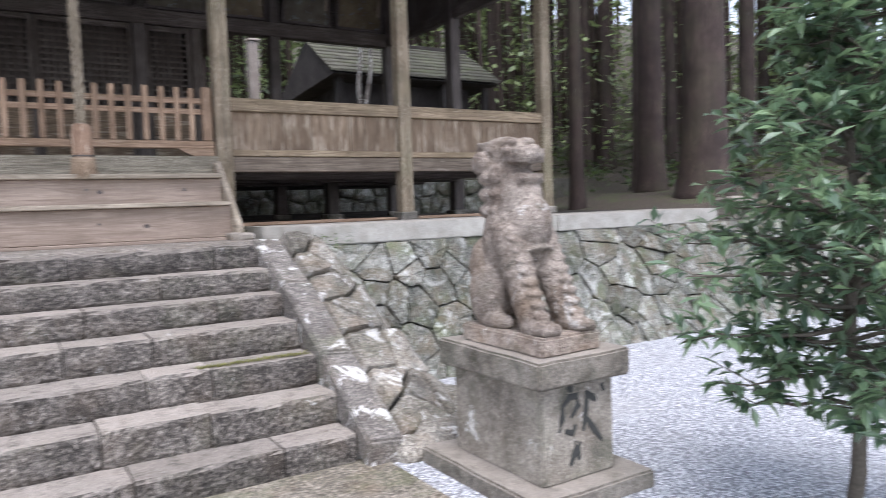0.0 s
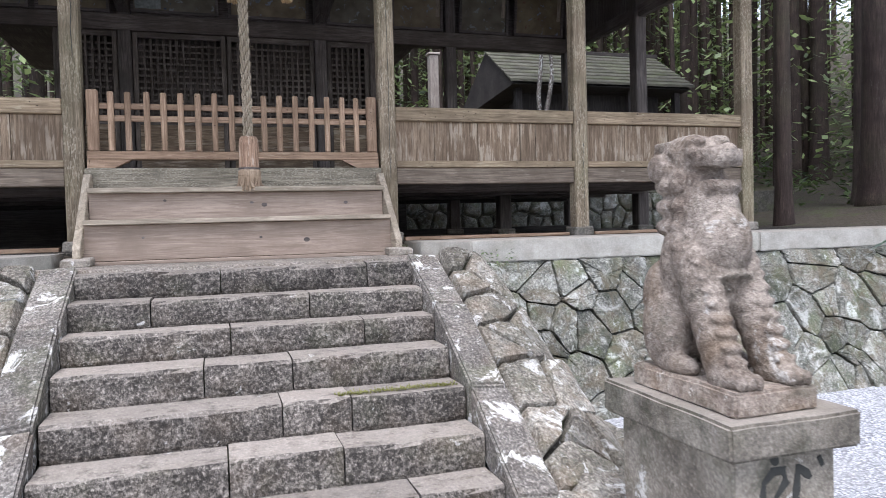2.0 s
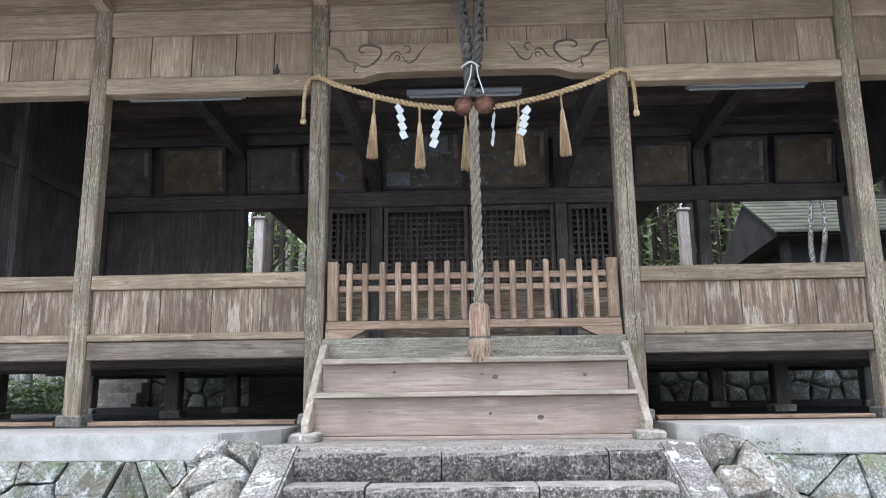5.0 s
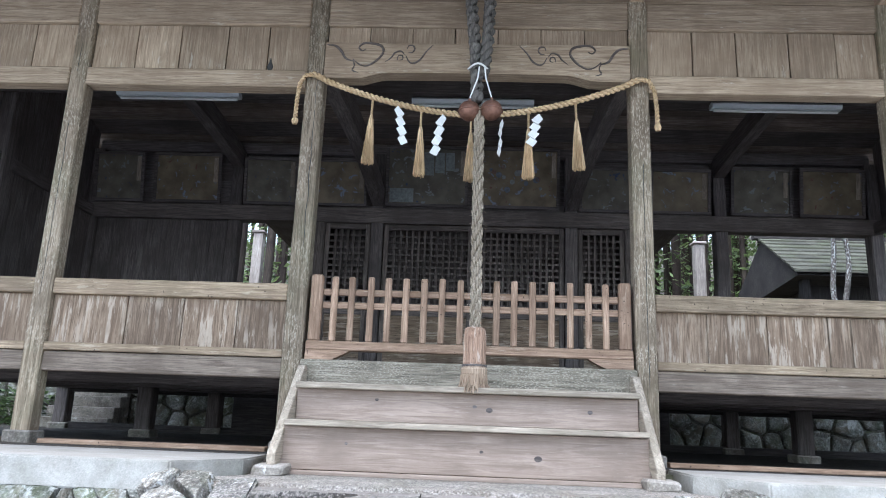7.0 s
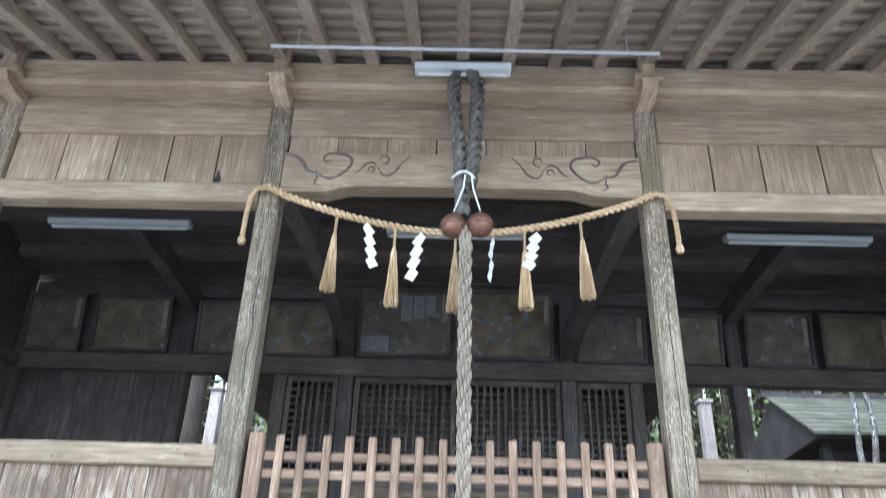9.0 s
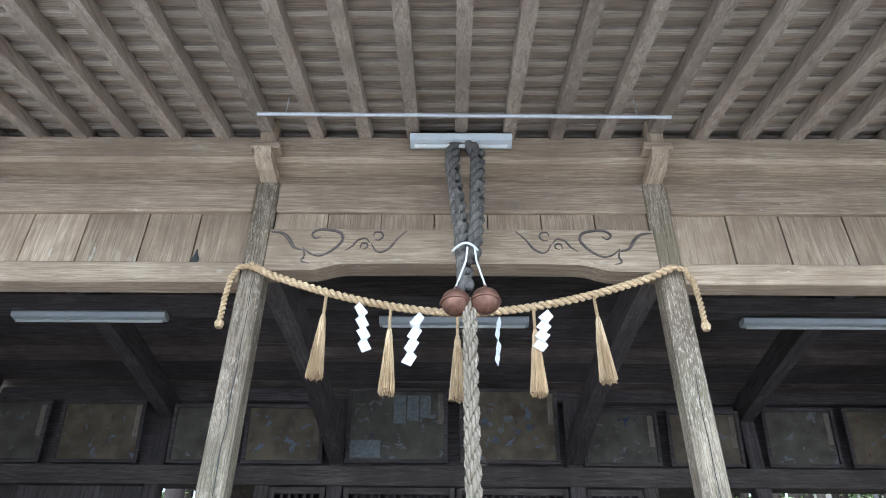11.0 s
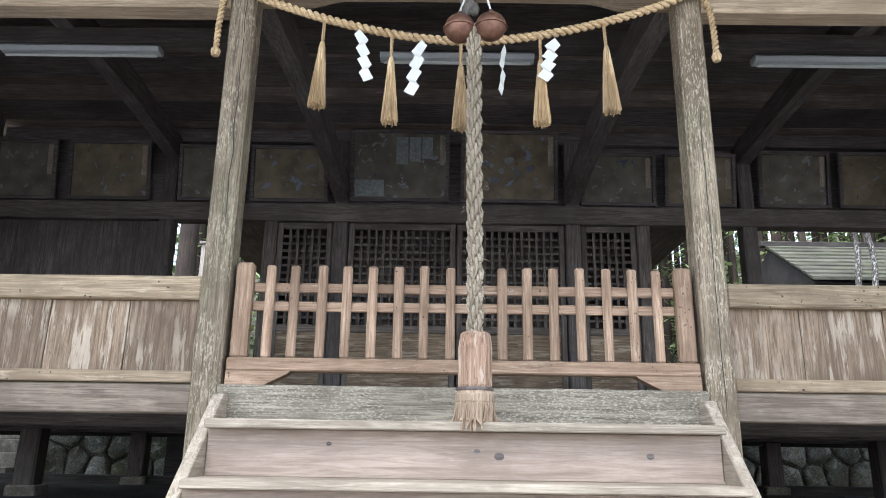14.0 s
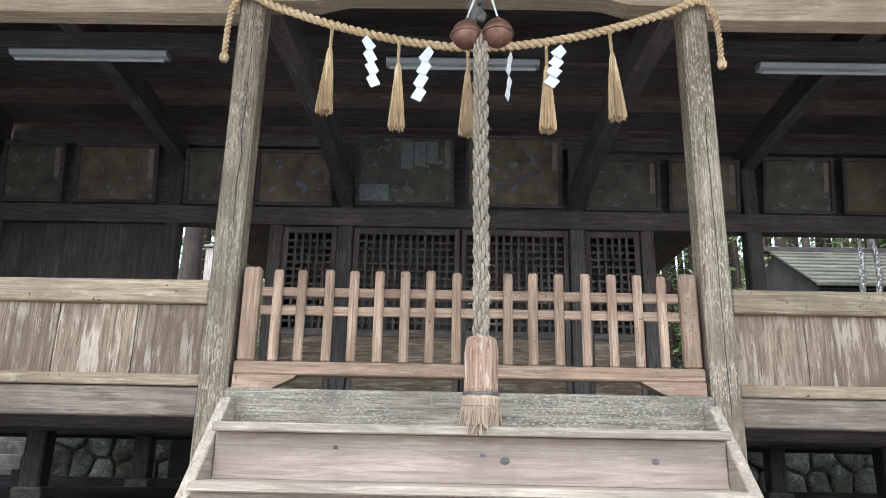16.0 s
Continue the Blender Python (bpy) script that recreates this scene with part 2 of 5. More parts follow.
HEMP = woods("old hemp rope", (0.33, 0.265, 0.18), (0.56, 0.47, 0.345), relief=0.6)
PAPER = plain("white paper", (0.68, 0.67, 0.61), 0.7, 0.05)
BELLM = plain("tarnished copper", (0.2, 0.105, 0.07), 0.5, 0.35, 25, 0.6)
LAMPM = plain("lamp enamel", (0.5, 0.51, 0.49), 0.4, 0.05)
STEEL = plain("galvanised pipe", (0.5, 0.5, 0.49), 0.45, 0.1, 30, 0.5)
HOLE = plain("carved shadow stone", (0.05, 0.05, 0.045), 0.95)
BARK = woods("cedar bark", (0.036, 0.025, 0.021), (0.09, 0.062, 0.05), (0.13, 0.12, 0.1), 0.15, moss=0.15, relief=1.0)
BARKL = woods("lichened bark", (0.08, 0.065, 0.055), (0.16, 0.135, 0.115), (0.5, 0.5, 0.46), 1.0, relief=0.7, flake=(10.0, 20.0))
TWIG = plain("shrub bark", (0.1, 0.085, 0.065), 0.85, 0.3, 60, relief=0.4)


def leaf_material(name, a, c, rough=0.35):
    m, nt, b = shade(name, rough)
    g = nt.nodes.new("ShaderNodeNewGeometry")
    nt.links.new(ramp(nt, g.outputs["Random Per Island"], [(0.0, a), (1.0, c)]), b.inputs["Base Color"])
    b.inputs["Specular IOR Level"].default_value = 1.0
    # daylight shines through the thin leaves
    thin = nt.nodes.new("ShaderNodeBsdfTranslucent")
    nt.links.new(b.inputs["Base Color"].links[0].from_socket, thin.inputs["Color"])
    both = nt.nodes.new("ShaderNodeMixShader")
    both.inputs[0].default_value = 0.36
    end = [n for n in nt.nodes if n.type == "OUTPUT_MATERIAL"][0]
    nt.links.new(b.outputs[0], both.inputs[1])
    nt.links.new(thin.outputs[0], both.inputs[2])
    nt.links.new(both.outputs[0], end.inputs[0])
    return m


LEAF = leaf_material("glossy evergreen leaf", (0.068, 0.118, 0.068), (0.22, 0.31, 0.155), 0.28)
WOODS = leaf_material("forest foliage", (0.07, 0.1, 0.04), (0.36, 0.45, 0.17), 0.6)
MOSS = leaf_material("stair moss", (0.12, 0.13, 0.03), (0.28, 0.27, 0.07), 0.8)
FERN = leaf_material("undergrowth", (0.03, 0.05, 0.02), (0.14, 0.2, 0.06), 0.6)


def gravel_material():
    m, nt, b = shade("grey gravel", 0.9)
    v = coords(nt, (1, 1, 1), False)
    vor = nt.nodes.new("ShaderNodeTexVoronoi")
    vor.inputs["Scale"].default_value = 55
    nt.links.new(v, vor.inputs["Vector"])
    sep = nt.nodes.new("ShaderNodeSeparateColor")
    nt.links.new(vor.outputs["Color"], sep.inputs[0])
    col = ramp(nt, sep.outputs[0], [(0.0, (0.34, 0.345, 0.36)), (0.5, (0.52, 0.525, 0.54)), (1.0, (0.74, 0.74, 0.75))])
    col = mix(nt, gate(nt, vor.outputs["Distance"], 0.35, 0.75), col, (0.2, 0.2, 0.21))
    col = mix(nt, gate(nt, noise_tex(nt, v, 0.8, 4), 0.5, 0.85), col, (0.4, 0.39, 0.38))
    nt.links.new(col, b.inputs["Base Color"])
    bump(nt, b, gate(nt, vor.outputs["Distance"], 0.9, 0.0), 1.0, 0.012)
    return m


GRAVEL = gravel_material()


def litter_material():
    m, nt, b = shade("forest floor", 0.95)
    v = coords(nt, (1, 1, 1), False)
    n1, n2 = noise_tex(nt, v, 1.2, 6, 0.7), noise_tex(nt, v, 22.0, 4, 0.7)
    col = ramp(nt, n2, [(0.3, (0.03, 0.025, 0.02)), (0.7, (0.11, 0.088, 0.065))])
    col = mix(nt, gate(nt, n1, 0.5, 0.7), col, (0.07, 0.09, 0.03))
    nt.links.new(col, b.inputs["Base Color"])
    bump(nt, b, n2, 0.8, 0.03)
    return m


LITTER = litter_material()

# ---- building blocks ----
ORIGIN = {}


def thing(name, at, label, category, group="", kind=""):
    ob = new(name)
    ob.location = at
    ORIGIN[ob.name] = Vector(at)
    return tagged(ob, label, category, group, kind)


def part(name, bm, material, parent=None, label="", smooth=False):
    me = bpy.data.meshes.new(name)
    bm.normal_update()
    bm.to_mesh(me)
    bm.free()
    me.materials.append(material)
    if smooth:
        me.polygons.foreach_set("use_smooth", [True] * len(me.polygons))
    ob = new(name, me)
    if parent:
        ob.parent = parent
        if parent.name in ORIGIN:
            ob.matrix_parent_inverse = Matrix.Translation(-ORIGIN[parent.name])
    return tagged(ob, label) if label else ob


def box(bm, x0, x1, y0, y1, z0, z1, bevel=0.006, rough=0.0, m=None):
    res = bmesh.ops.create_cube(bm, size=1.0)
    vs = res["verts"]
    for v in vs:
        v.co = Vector(((x0 + x1) / 2 + v.co.x * (x1 - x0), (y0 + y1) / 2 + v.co.y * (y1 - y0), (z0 + z1) / 2 + v.co.z * (z1 - z0)))
        if rough:
            v.co += Vector([random.uniform(-rough, rough) for _ in range(3)])
    if bevel:
        es = list({e for v in vs for e in v.link_edges})
        out = bmesh.ops.bevel(bm, geom=es, offset=bevel, segments=1, affect="EDGES")
        vs = list({v for f in out["faces"] for v in f.verts} | {v for v in vs if v.is_valid})
    if m is not None:
        for v in vs:
            v.co = m @ v.co
    return vs


def block(name, dims, mats, parent, bevel=0.006, rough=0.002, label="", axis=None):
    """One squared timber or stone; the grain runs along its longest side."""
    bm = bmesh.new()
    box(bm, *dims, bevel, rough)
    if isinstance(mats, list):
        size = [dims[1] - dims[0], dims[3] - dims[2], dims[5] - dims[4]]
        mats = mats[size.index(max(size)) if axis is None else axis]
    return part(name, bm, mats, parent, label)


def tube(bm, pts, radii, sides=8, cap=True):
    rings = []
    up = Vector((0.13, 0.27, 0.95)).normalized()
    for i, p in enumerate(pts):
        d = (Vector(pts[min(i + 1, len(pts) - 1)]) - Vector(pts[max(i - 1, 0)])).normalized()
        a = d.cross(up if abs(d.dot(up)) < 0.95 else Vector((1, 0, 0))).normalized()
        c = d.cross(a)
        r = radii[i] if isinstance(radii, (list, tuple)) else radii
        rings.append([bm.verts.new(Vector(p) + r * (math.cos(t) * a + math.sin(t) * c)) for t in [2 * math.pi * k / sides for k in range(sides)]])
    for r0, r1 in zip(rings, rings[1:]):
        for k in range(sides):
            bm.faces.new((r0[k], r0[(k + 1) % sides], r1[(k + 1) % sides], r1[k]))
    if cap:
        bm.faces.new(rings[0][::-1])
        bm.faces.new(rings[-1])


def twisted(bm, pts, radius, strands=3, pitch=0.12, sides=7):
    """A laid rope: strands wound round a line of points."""
    pts = [Vector(p) for p in pts]
    fine, dist = [], 0.0
    for a, c in zip(pts, pts[1:]):
        n = max(1, int((c - a).length / (pitch / 8)))
        fine += [a.lerp(c, i / n) for i in range(n)]
    fine.append(pts[-1])
    for s in range(strands):
        line, dist = [], 0.0
        for i, p in enumerate(fine):
            d = (fine[min(i + 1, len(fine) - 1)] - fine[max(i - 1, 0)]).normalized()
            if i:
                dist += (p - fine[i - 1]).length
            a = d.cross(Vector((0.02, 1, 0.03))).normalized()
            c = d.cross(a)
            t = 2 * math.pi * (dist / pitch + s / strands)
            line.append(p + radius * 0.5 * (math.cos(t) * a + math.sin(t) * c))
        tube(bm, line, radius * 0.56, sides)


def clip(poly, p, n):
    out = []
    for a, c in zip(poly, poly[1:] + poly[:1]):
        da, dc = (a - p).dot(n), (c - p).dot(n)
        if da <= 0:
            out.append(a)
        if (da < 0 < dc) or (dc < 0 < da):
            out.append(a.lerp(c, da / (da - dc)))
    return out


def cells(u0, u1, v0, v1, du, dv, jitter, rnd, extra=0.0):
    """Irregular many-sided cells that fill a rectangle, as in random rubble."""
    seeds = []
    rows = max(1, round((v1 - v0) / dv))
    for j in range(rows):
        wide = du * rnd.uniform(0.7, 1.4)
        cols = max(1, round((u1 - u0) / wide))
        for i in range(cols):
            seeds.append(Vector((u0 + (i + 0.5 + 0.5 * (j % 2) + rnd.uniform(-jitter, jitter)) * (u1 - u0) / cols, v0 + (j + 0.5 + rnd.uniform(-jitter, jitter)) * (v1 - v0) / rows)))
    for k in range(int(extra * len(seeds))):
        seeds.append(Vector((rnd.uniform(u0, u1), rnd.uniform(v0, v1))))
    out = []
    for s in seeds:
        poly = [Vector(p) for p in ((u0, v0), (u1, v0), (u1, v1), (u0, v1))]
        for o in seeds:
            if o is not s and (o - s).length < 4 * max(du, dv) and poly:
                poly = clip(poly, (s + o) / 2, (o - s).normalized())
        if len(poly) >= 3:
            out.append(poly)
    return out


def cell_stone(poly, place, gap, height, rnd, corners=(0.1, 0.5, 0.9), crown=(0.985, 0.93, 0.6), rugged=0.1):
    """A stone with a rounded, uneven face over one cell; place(u, v, h) lays it on its wall."""
    c = sum(poly, Vector((0, 0))) / len(poly)
    ring = []
    for a, b in zip(poly, poly[1:] + poly[:1]):
        for f in corners:
            ring.append(a.lerp(b, f))
    ring = [p + (c - p).normalized() * min(gap * rnd.uniform(0.5, 1.6), (c - p).length * 0.3) for p in ring]
    bm = bmesh.new()
    tilt = Vector((rnd.uniform(-0.12, 0.12), rnd.uniform(-0.12, 0.12)))
    levels = []
    for k, h in ((1.0, -0.05), (crown[0], height * 0.35), (crown[1], height * 0.85), (crown[2], height)):
        levels.append([bm.verts.new(place(*(c + (p - c) * k * (rnd.uniform(0.975, 1.015) if h > 0 else 1)), h + (tilt.dot(p - c) + rnd.uniform(-rugged, rugged) * height if h > 0 else 0))) for p in ring])
    mid = bm.verts.new(place(*c, height * rnd.uniform(0.92, 1.1)))
    n = len(ring)
    for r0, r1 in zip(levels, levels[1:]):
        for k in range(n):
            bm.faces.new((r0[k], r0[(k + 1) % n], r1[(k + 1) % n], r1[k]))
    for k in range(n):
        bm.faces.new((levels[-1][k], levels[-1][(k + 1) % n], mid))
    bmesh.ops.recalc_face_normals(bm, faces=bm.faces[:])
    return bm

# ---- the ground and terrace ----
C = 1.36          # the middle of the hall
S = 1.367         # the middle of the stone stairs
G = 0.03          # gravel level
LEDGE = 1.375     # terrace level
FRONT, BACK = 7.31, 11.35   # post rows of the hall
POSTS_X = (C - 5.29, C - 3.28, C - 1.305, C + 1.305, C + 3.28, C + 5.29)


def sheet(name, x0, x1, y0, y1, nx, ny, height, material, label, category):
    bm = bmesh.new()
    grid = [[bm.verts.new((x0 + (x1 - x0) * i / nx, y0 + (y1 - y0) * j / ny, 0)) for i in range(nx + 1)] for j in range(ny + 1)]
    for row in grid:
        for v in row:
            v.co.z = height(v.co.x, v.co.y)
    for j in range(ny):
        for i in range(nx):
            bm.faces.new((grid[j][i], grid[j][i + 1], grid[j + 1][i + 1], grid[j + 1][i]))
    return tagged(part(name, bm, material, smooth=True), label, category, kind="structure")


def gravel_height(x, y):
    return G + 0.012 * noise.noise((x * 1.3, y * 1.3, 0))


def hill(x, y):
    """The wooded ground behind and beside the terrace."""
    n = 0.25 * noise.noise((x * 0.25, y * 0.25, 3)) + 0.06 * noise.noise((x, y, 1))
    side = max(0.0, max(x - 9.0, -7.0 - x))
    z = LEDGE - 0.03 + 0.1 * min(side, 30) + 0.07 * max(0, y - 12.3) + 0.22 * max(0, y - 22) + 0.12 * max(0, x - 16) + n * min(1, side / 2)
    if 12.42 < y and -6.5 < x < 12:
        z = max(z, 2.0 + 0.06 * (y - 12.4))
    return z if y > 6.6 else G - 0.3 + (y - 6.2) * 4


sheet("ground", -300, 300, -300, 6.42, 150, 90, gravel_height, GRAVEL, "pale grey raked gravel in front of the terrace", "gravel ground")
sheet("ground_terrace", -60, 60, 6.25, 80, 160, 120, hill, LITTER, "dark leaf litter under the cedars behind the hall", "forest ground")
pave = part("pavement", (lambda bm: (box(bm, 0.1, 2.62, 2.6, 4.12, -0.05, G + 0.008, 0.008, 0.004), bm)[1])(bmesh.new()), PATHM)
tagged(pave, "worn tan stone apron at the foot of the stairs", "pavement", kind="structure")

# ---- retaining wall of random rubble ----
rnd = random.Random(4)


def wall_place(u, v, h):
    slope = (1.21 - v) / 1.18 * 0.5
    return Vector((u, 6.03 - slope - h, v))


def wall_piece(name, x0, x1, label, seed):
    r = random.Random(seed)
    bm = bmesh.new()
    prof = [(6.05, 1.215), (5.56, -0.1), (6.5, -0.1), (6.5, 1.215)]
    a = [bm.verts.new((x0, *p)) for p in prof]
    c = [bm.verts.new((x1, *p)) for p in prof]
    bm.faces.new(a), bm.faces.new(c[::-1])
    for i in range(4):
        bm.faces.new((a[i], c[i], c[(i + 1) % 4], a[(i + 1) % 4]))
    w = tagged(part(name, bm, CORE), label, "stone wall", kind="structure")
    for poly in cells(x0, x1, -0.06, 1.21, 0.44, 0.34, 0.5, r, 0.55):
        high = r.uniform(0.018, 0.05)
        part("stone", cell_stone(poly, wall_place, 0.0065, high, r, (0.05, 0.2, 0.35, 0.5, 0.65, 0.8, 0.95), (0.992, 0.972, 0.8), 0.22), WALLST, w)


# ---- stone stairs with cheek slabs ----
NOSE = [4.09, 4.372, 4.67, 4.967, 5.268, 5.52, 5.786]
TOPS = [0.2, 0.39, 0.575, 0.757, 0.92, 1.087, 1.255]
JOINTS = [(0.45, 0.8), (0.4, 0.655), (0.53, 0.7), (0.35, 0.57), (0.42, 0.79), (0.21, 0.65), (0.4, 0.85)]
X0, X1 = 0.265, 2.47
stairs = thing("stone_stairs", (S, 4.1, G), "seven worn grey andesite steps speckled with lichen", "stone stairs", kind="structure")


def step_block(x0, x1, y0, y1, z0, z1, r):
    """A hewn block: straight top, chipped and slightly bulging front."""
    bm = bmesh.new()
    nx = max(3, int((x1 - x0) / 0.09))
    prof = [(0.012, z0), (-0.004, z0 + 0.04), (-0.006, (z0 + z1) / 2), (0.0, z1 - 0.022), (0.016, z1 - 0.002), (0.12, z1), (y1 - y0, z1 - 0.004), (y1 - y0, z0)]
    cols = []
    for i in range(nx + 1):
        x = x0 + (x1 - x0) * i / nx
        inset = 0.01 if i in (0, nx) else 0.0
        cols.append([bm.verts.new((x + (0.004 if i == 0 else -0.004 if i == nx else 0), y0 + dy + (inset + r.uniform(-0.006, 0.006) if k < 5 else 0), z + (r.uniform(-0.004, 0.004) if 2 < k < 6 else 0))) for k, (dy, z) in enumerate(prof)])
    n = len(prof)
    for a, c in zip(cols, cols[1:]):
        for k in range(n):
            bm.faces.new((a[k], c[k], c[(k + 1) % n], a[(k + 1) % n]))
    bm.faces.new(cols[0][::-1]), bm.faces.new(cols[-1])
    return bm


for k in range(7):
    cuts = [0.0, *JOINTS[k], 1.0]
    for a, c in zip(cuts, cuts[1:]):
        dy, dz = rnd.uniform(-0.008, 0.008), rnd.uniform(-0.006, 0.006)
        z0 = (TOPS[k - 1] - 0.02) if k else G - 0.05
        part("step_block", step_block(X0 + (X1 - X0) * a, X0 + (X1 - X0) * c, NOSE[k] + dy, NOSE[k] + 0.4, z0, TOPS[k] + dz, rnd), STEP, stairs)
core = bmesh.new()
for k in range(7):
    box(core, X0 - 0.02, X1 + 0.02, NOSE[k] + 0.12, 6.5, G - 0.1, TOPS[k] - 0.03, 0)
part("step_bed", core, CORE, stairs)


def slope_z(y):
    return 1.262 + (y - 5.786) * 0.612


for side in (-1, 1):
    for y0, y1 in ((3.96, 4.62), (4.635, 5.3), (5.31, 5.95)):
        bm = bmesh.new()
        w0, w1 = 1.107, 1.325 + 0.02 * rnd.random()
        zz = [slope_z(y) + 0.035 for y in (y0, y1)]
        top1 = min(zz[1], 1.3)
        lo = max(G - 0.05, zz[0] - 0.26), max(G - 0.05, zz[1] - 0.26)
        pts = [(w0, y0, zz[0]), (w1, y0, zz[0] - 0.015), (w1, y1, top1 - 0.015), (w0, y1, top1), (w0, y0, lo[0]), (w1, y0, lo[0]), (w1, y1, lo[1]), (w0, y1, lo[1])]
        v = [bm.verts.new((S + side * p[0] + rnd.uniform(-0.008, 0.008), p[1], p[2] + rnd.uniform(-0.006, 0.006))) for p in pts]
        for f in ((0, 1, 2, 3), (4, 7, 6, 5), (0, 4, 5, 1), (2, 6, 7, 3), (1, 5, 6, 2), (0, 3, 7, 4)):
            bm.faces.new([v[i] for i in f])
        bmesh.ops.recalc_face_normals(bm, faces=bm.faces[:])
        bmesh.ops.bevel(bm, geom=bm.edges[:], offset=0.014, segments=2, affect="EDGES")
        part("cheek_slab", bm, CHEEK, stairs, "sloping grey slab with white lichen")


r = random.Random(51)
bm = bmesh.new()
for k in range(420):
    x, y = r.uniform(1.72, 2.44), 4.73 + abs(r.gauss(0, 0.035))
    z = 0.572 + 0.01 * r.random()
    for q in range(3):
        a = r.uniform(0, 6.283)
        d = Vector((math.cos(a), math.sin(a), r.uniform(0.3, 1.6))).normalized() * r.uniform(0.008, 0.02)
        e = Vector((-math.sin(a), math.cos(a), 0)) * 0.004
        p = Vector((x, y, z))
        bm.faces.new([bm.verts.new(c) for c in (p - e, p + e, p + d)])
tagged(part("moss", bm, MOSS, stairs, "yellow-green moss along a tread"), kind="stuff")
tagged(part("end_block", (lambda bm: (box(bm, 8.72, 9.2, 6.12, 6.5, 1.2, 1.5, 0.03, 0.02), bm)[1])(bmesh.new()), PEDES), "squared tan stone block at the end of the ledge", "stone block")


def bank(side, name, label, seed):
    """The rough stone bank between a cheek and the retaining wall."""
    r = random.Random(seed)
    a0, a1 = Vector((1.34, 3.98, 0.15)), Vector((1.34, 6.0, 1.3))
    b0, b1 = Vector((2.06, 4.36, 0.0)), Vector((1.75, 6.05, 1.2))

    def place(u, v, h):
        u, v = u / 2.33, v / 0.5
        p = a0.lerp(a1, u).lerp(b0.lerp(b1, u), v)
        n = (a1 - a0).cross(b0.lerp(b1, u) - a0.lerp(a1, u)).normalized()
        n = n if n.z > 0 else -n
        p = p + n * (h + 0.05 * math.sin(math.pi * v))
        return Vector((S + side * p.x, p.y, max(p.z, G - 0.06)))

    bm = bmesh.new()
    foot = []
    for u in (0.0, 0.25, 0.5, 0.75, 1.0):
        e = b0.lerp(b1, u)
        foot.append([bm.verts.new(place(u * 2.33, v * 0.5, -0.03)) for v in (0, 0.33, 0.66, 1.0)] + [bm.verts.new((S + side * (e.x + 0.16), e.y + 0.1, -0.05))])
    for c, d in zip(foot, foot[1:]):
        for k in range(4):
            bm.faces.new((c[k], c[k + 1], d[k + 1], d[k]))
    w = tagged(part(name, bm, CORE), label, "stone bank", kind="structure")
    for poly in cells(0.0, 2.33, 0.0, 0.5, 0.33, 0.22, 0.45, r, 0.3):
        part("stone", cell_stone(poly, place, 0.014, r.uniform(0.035, 0.075), r, (0.08, 0.3, 0.5, 0.7, 0.92), (0.985, 0.94, 0.72), 0.13), RUBBLE, w)
    for n in range(11):
        bm = bmesh.new()
        bmesh.ops.create_icosphere(bm, subdivisions=3, radius=1.0)
        f = n / 10
        size = Vector((r.uniform(0.13, 0.2), r.uniform(0.12, 0.18), r.uniform(0.08, 0.15)))
        at = Vector((S + side * (1.42 + 0.72 * min(1.0, f * 1.6) - 0.12 * max(0.0, f - 0.6)), 4.0 + 0.32 * min(1.0, f * 1.6) + 1.5 * max(0.0, f - 0.6), G + 0.03 + 0.1 * max(0.0, f - 0.6)))
        shift = Vector((n * 3.1 + seed, 0, 0))
        for v in bm.verts:
            flat = 1 + 0.3 * noise.noise(v.co * 1.3 + shift) + 0.08 * noise.noise(v.co * 5 + shift)
            v.co = at + Vector(v.co[i] * flat * size[i] for i in range(3))
        part("stone", bm, RUBBLE, w)


# ---- terrace ledge, landing and platform ----
def prism(outline, z0, z1, bevel=0.01):
    bm = bmesh.new()
    lo = [bm.verts.new((x, y, z0)) for x, y in outline]
    hi = [bm.verts.new((x, y, z1)) for x, y in outline]
    n = len(outline)
    bm.faces.new(lo[::-1]), bm.faces.new(hi)
    for i in range(n):
        bm.faces.new((lo[i], lo[(i + 1) % n], hi[(i + 1) % n], hi[i]))
    bmesh.ops.recalc_face_normals(bm, faces=bm.faces[:])
    if bevel:
        bmesh.ops.bevel(bm, geom=bm.edges[:], offset=bevel, segments=2, affect="EDGES")
    return bm


tagged(part("ledge_1", prism([(2.72, 6.42), (3.0, 6.0), (5.7, 6.0), (5.7, 7.0), (2.72, 7.0)], 1.205, LEDGE), CONC), "pale concrete ledge capping the retaining wall", "ledge", kind="structure")
tagged(part("ledge_2", prism([(5.705, 6.0), (8.26, 6.0), (8.26, 7.0), (5.705, 7.0)], 1.205, LEDGE - 0.003), CONC), "pale concrete ledge capping the retaining wall", "ledge", kind="structure")
tagged(part("ledge_3", prism([(0.02, 6.42), (-0.26, 6.0), (-7.0, 6.0), (-7.0, 7.0), (0.02, 7.0)][::-1], 1.195, LEDGE - 0.01), CONC), "pale concrete ledge capping the retaining wall", "ledge", kind="structure")
tagged(part("floor_platform", prism([(-7, 7.004), (8.26, 7.004), (8.26, 12.3), (-7, 12.3)], 1.1, LEDGE - 0.006, 0), DIRT), "bare soil under the raised hall, darkened to carry its shade", "earth platform", kind="structure")
tagged(part("landing", prism([(-0.08, 5.93), (2.81, 5.93), (2.9, 6.1), (2.715, 6.42), (2.715, 7.0), (0.025, 7.0), (0.025, 6.42), (-0.2, 6.1)], 1.0, 1.272, 0.015), EARTH), "worn stone landing above the steps", "landing", kind="structure")

# ---- hall: posts, panels, beams ----
hall = thing("worship_hall", (C, 9.3, LEDGE), "open-fronted weathered timber worship hall raised on posts", "hall")


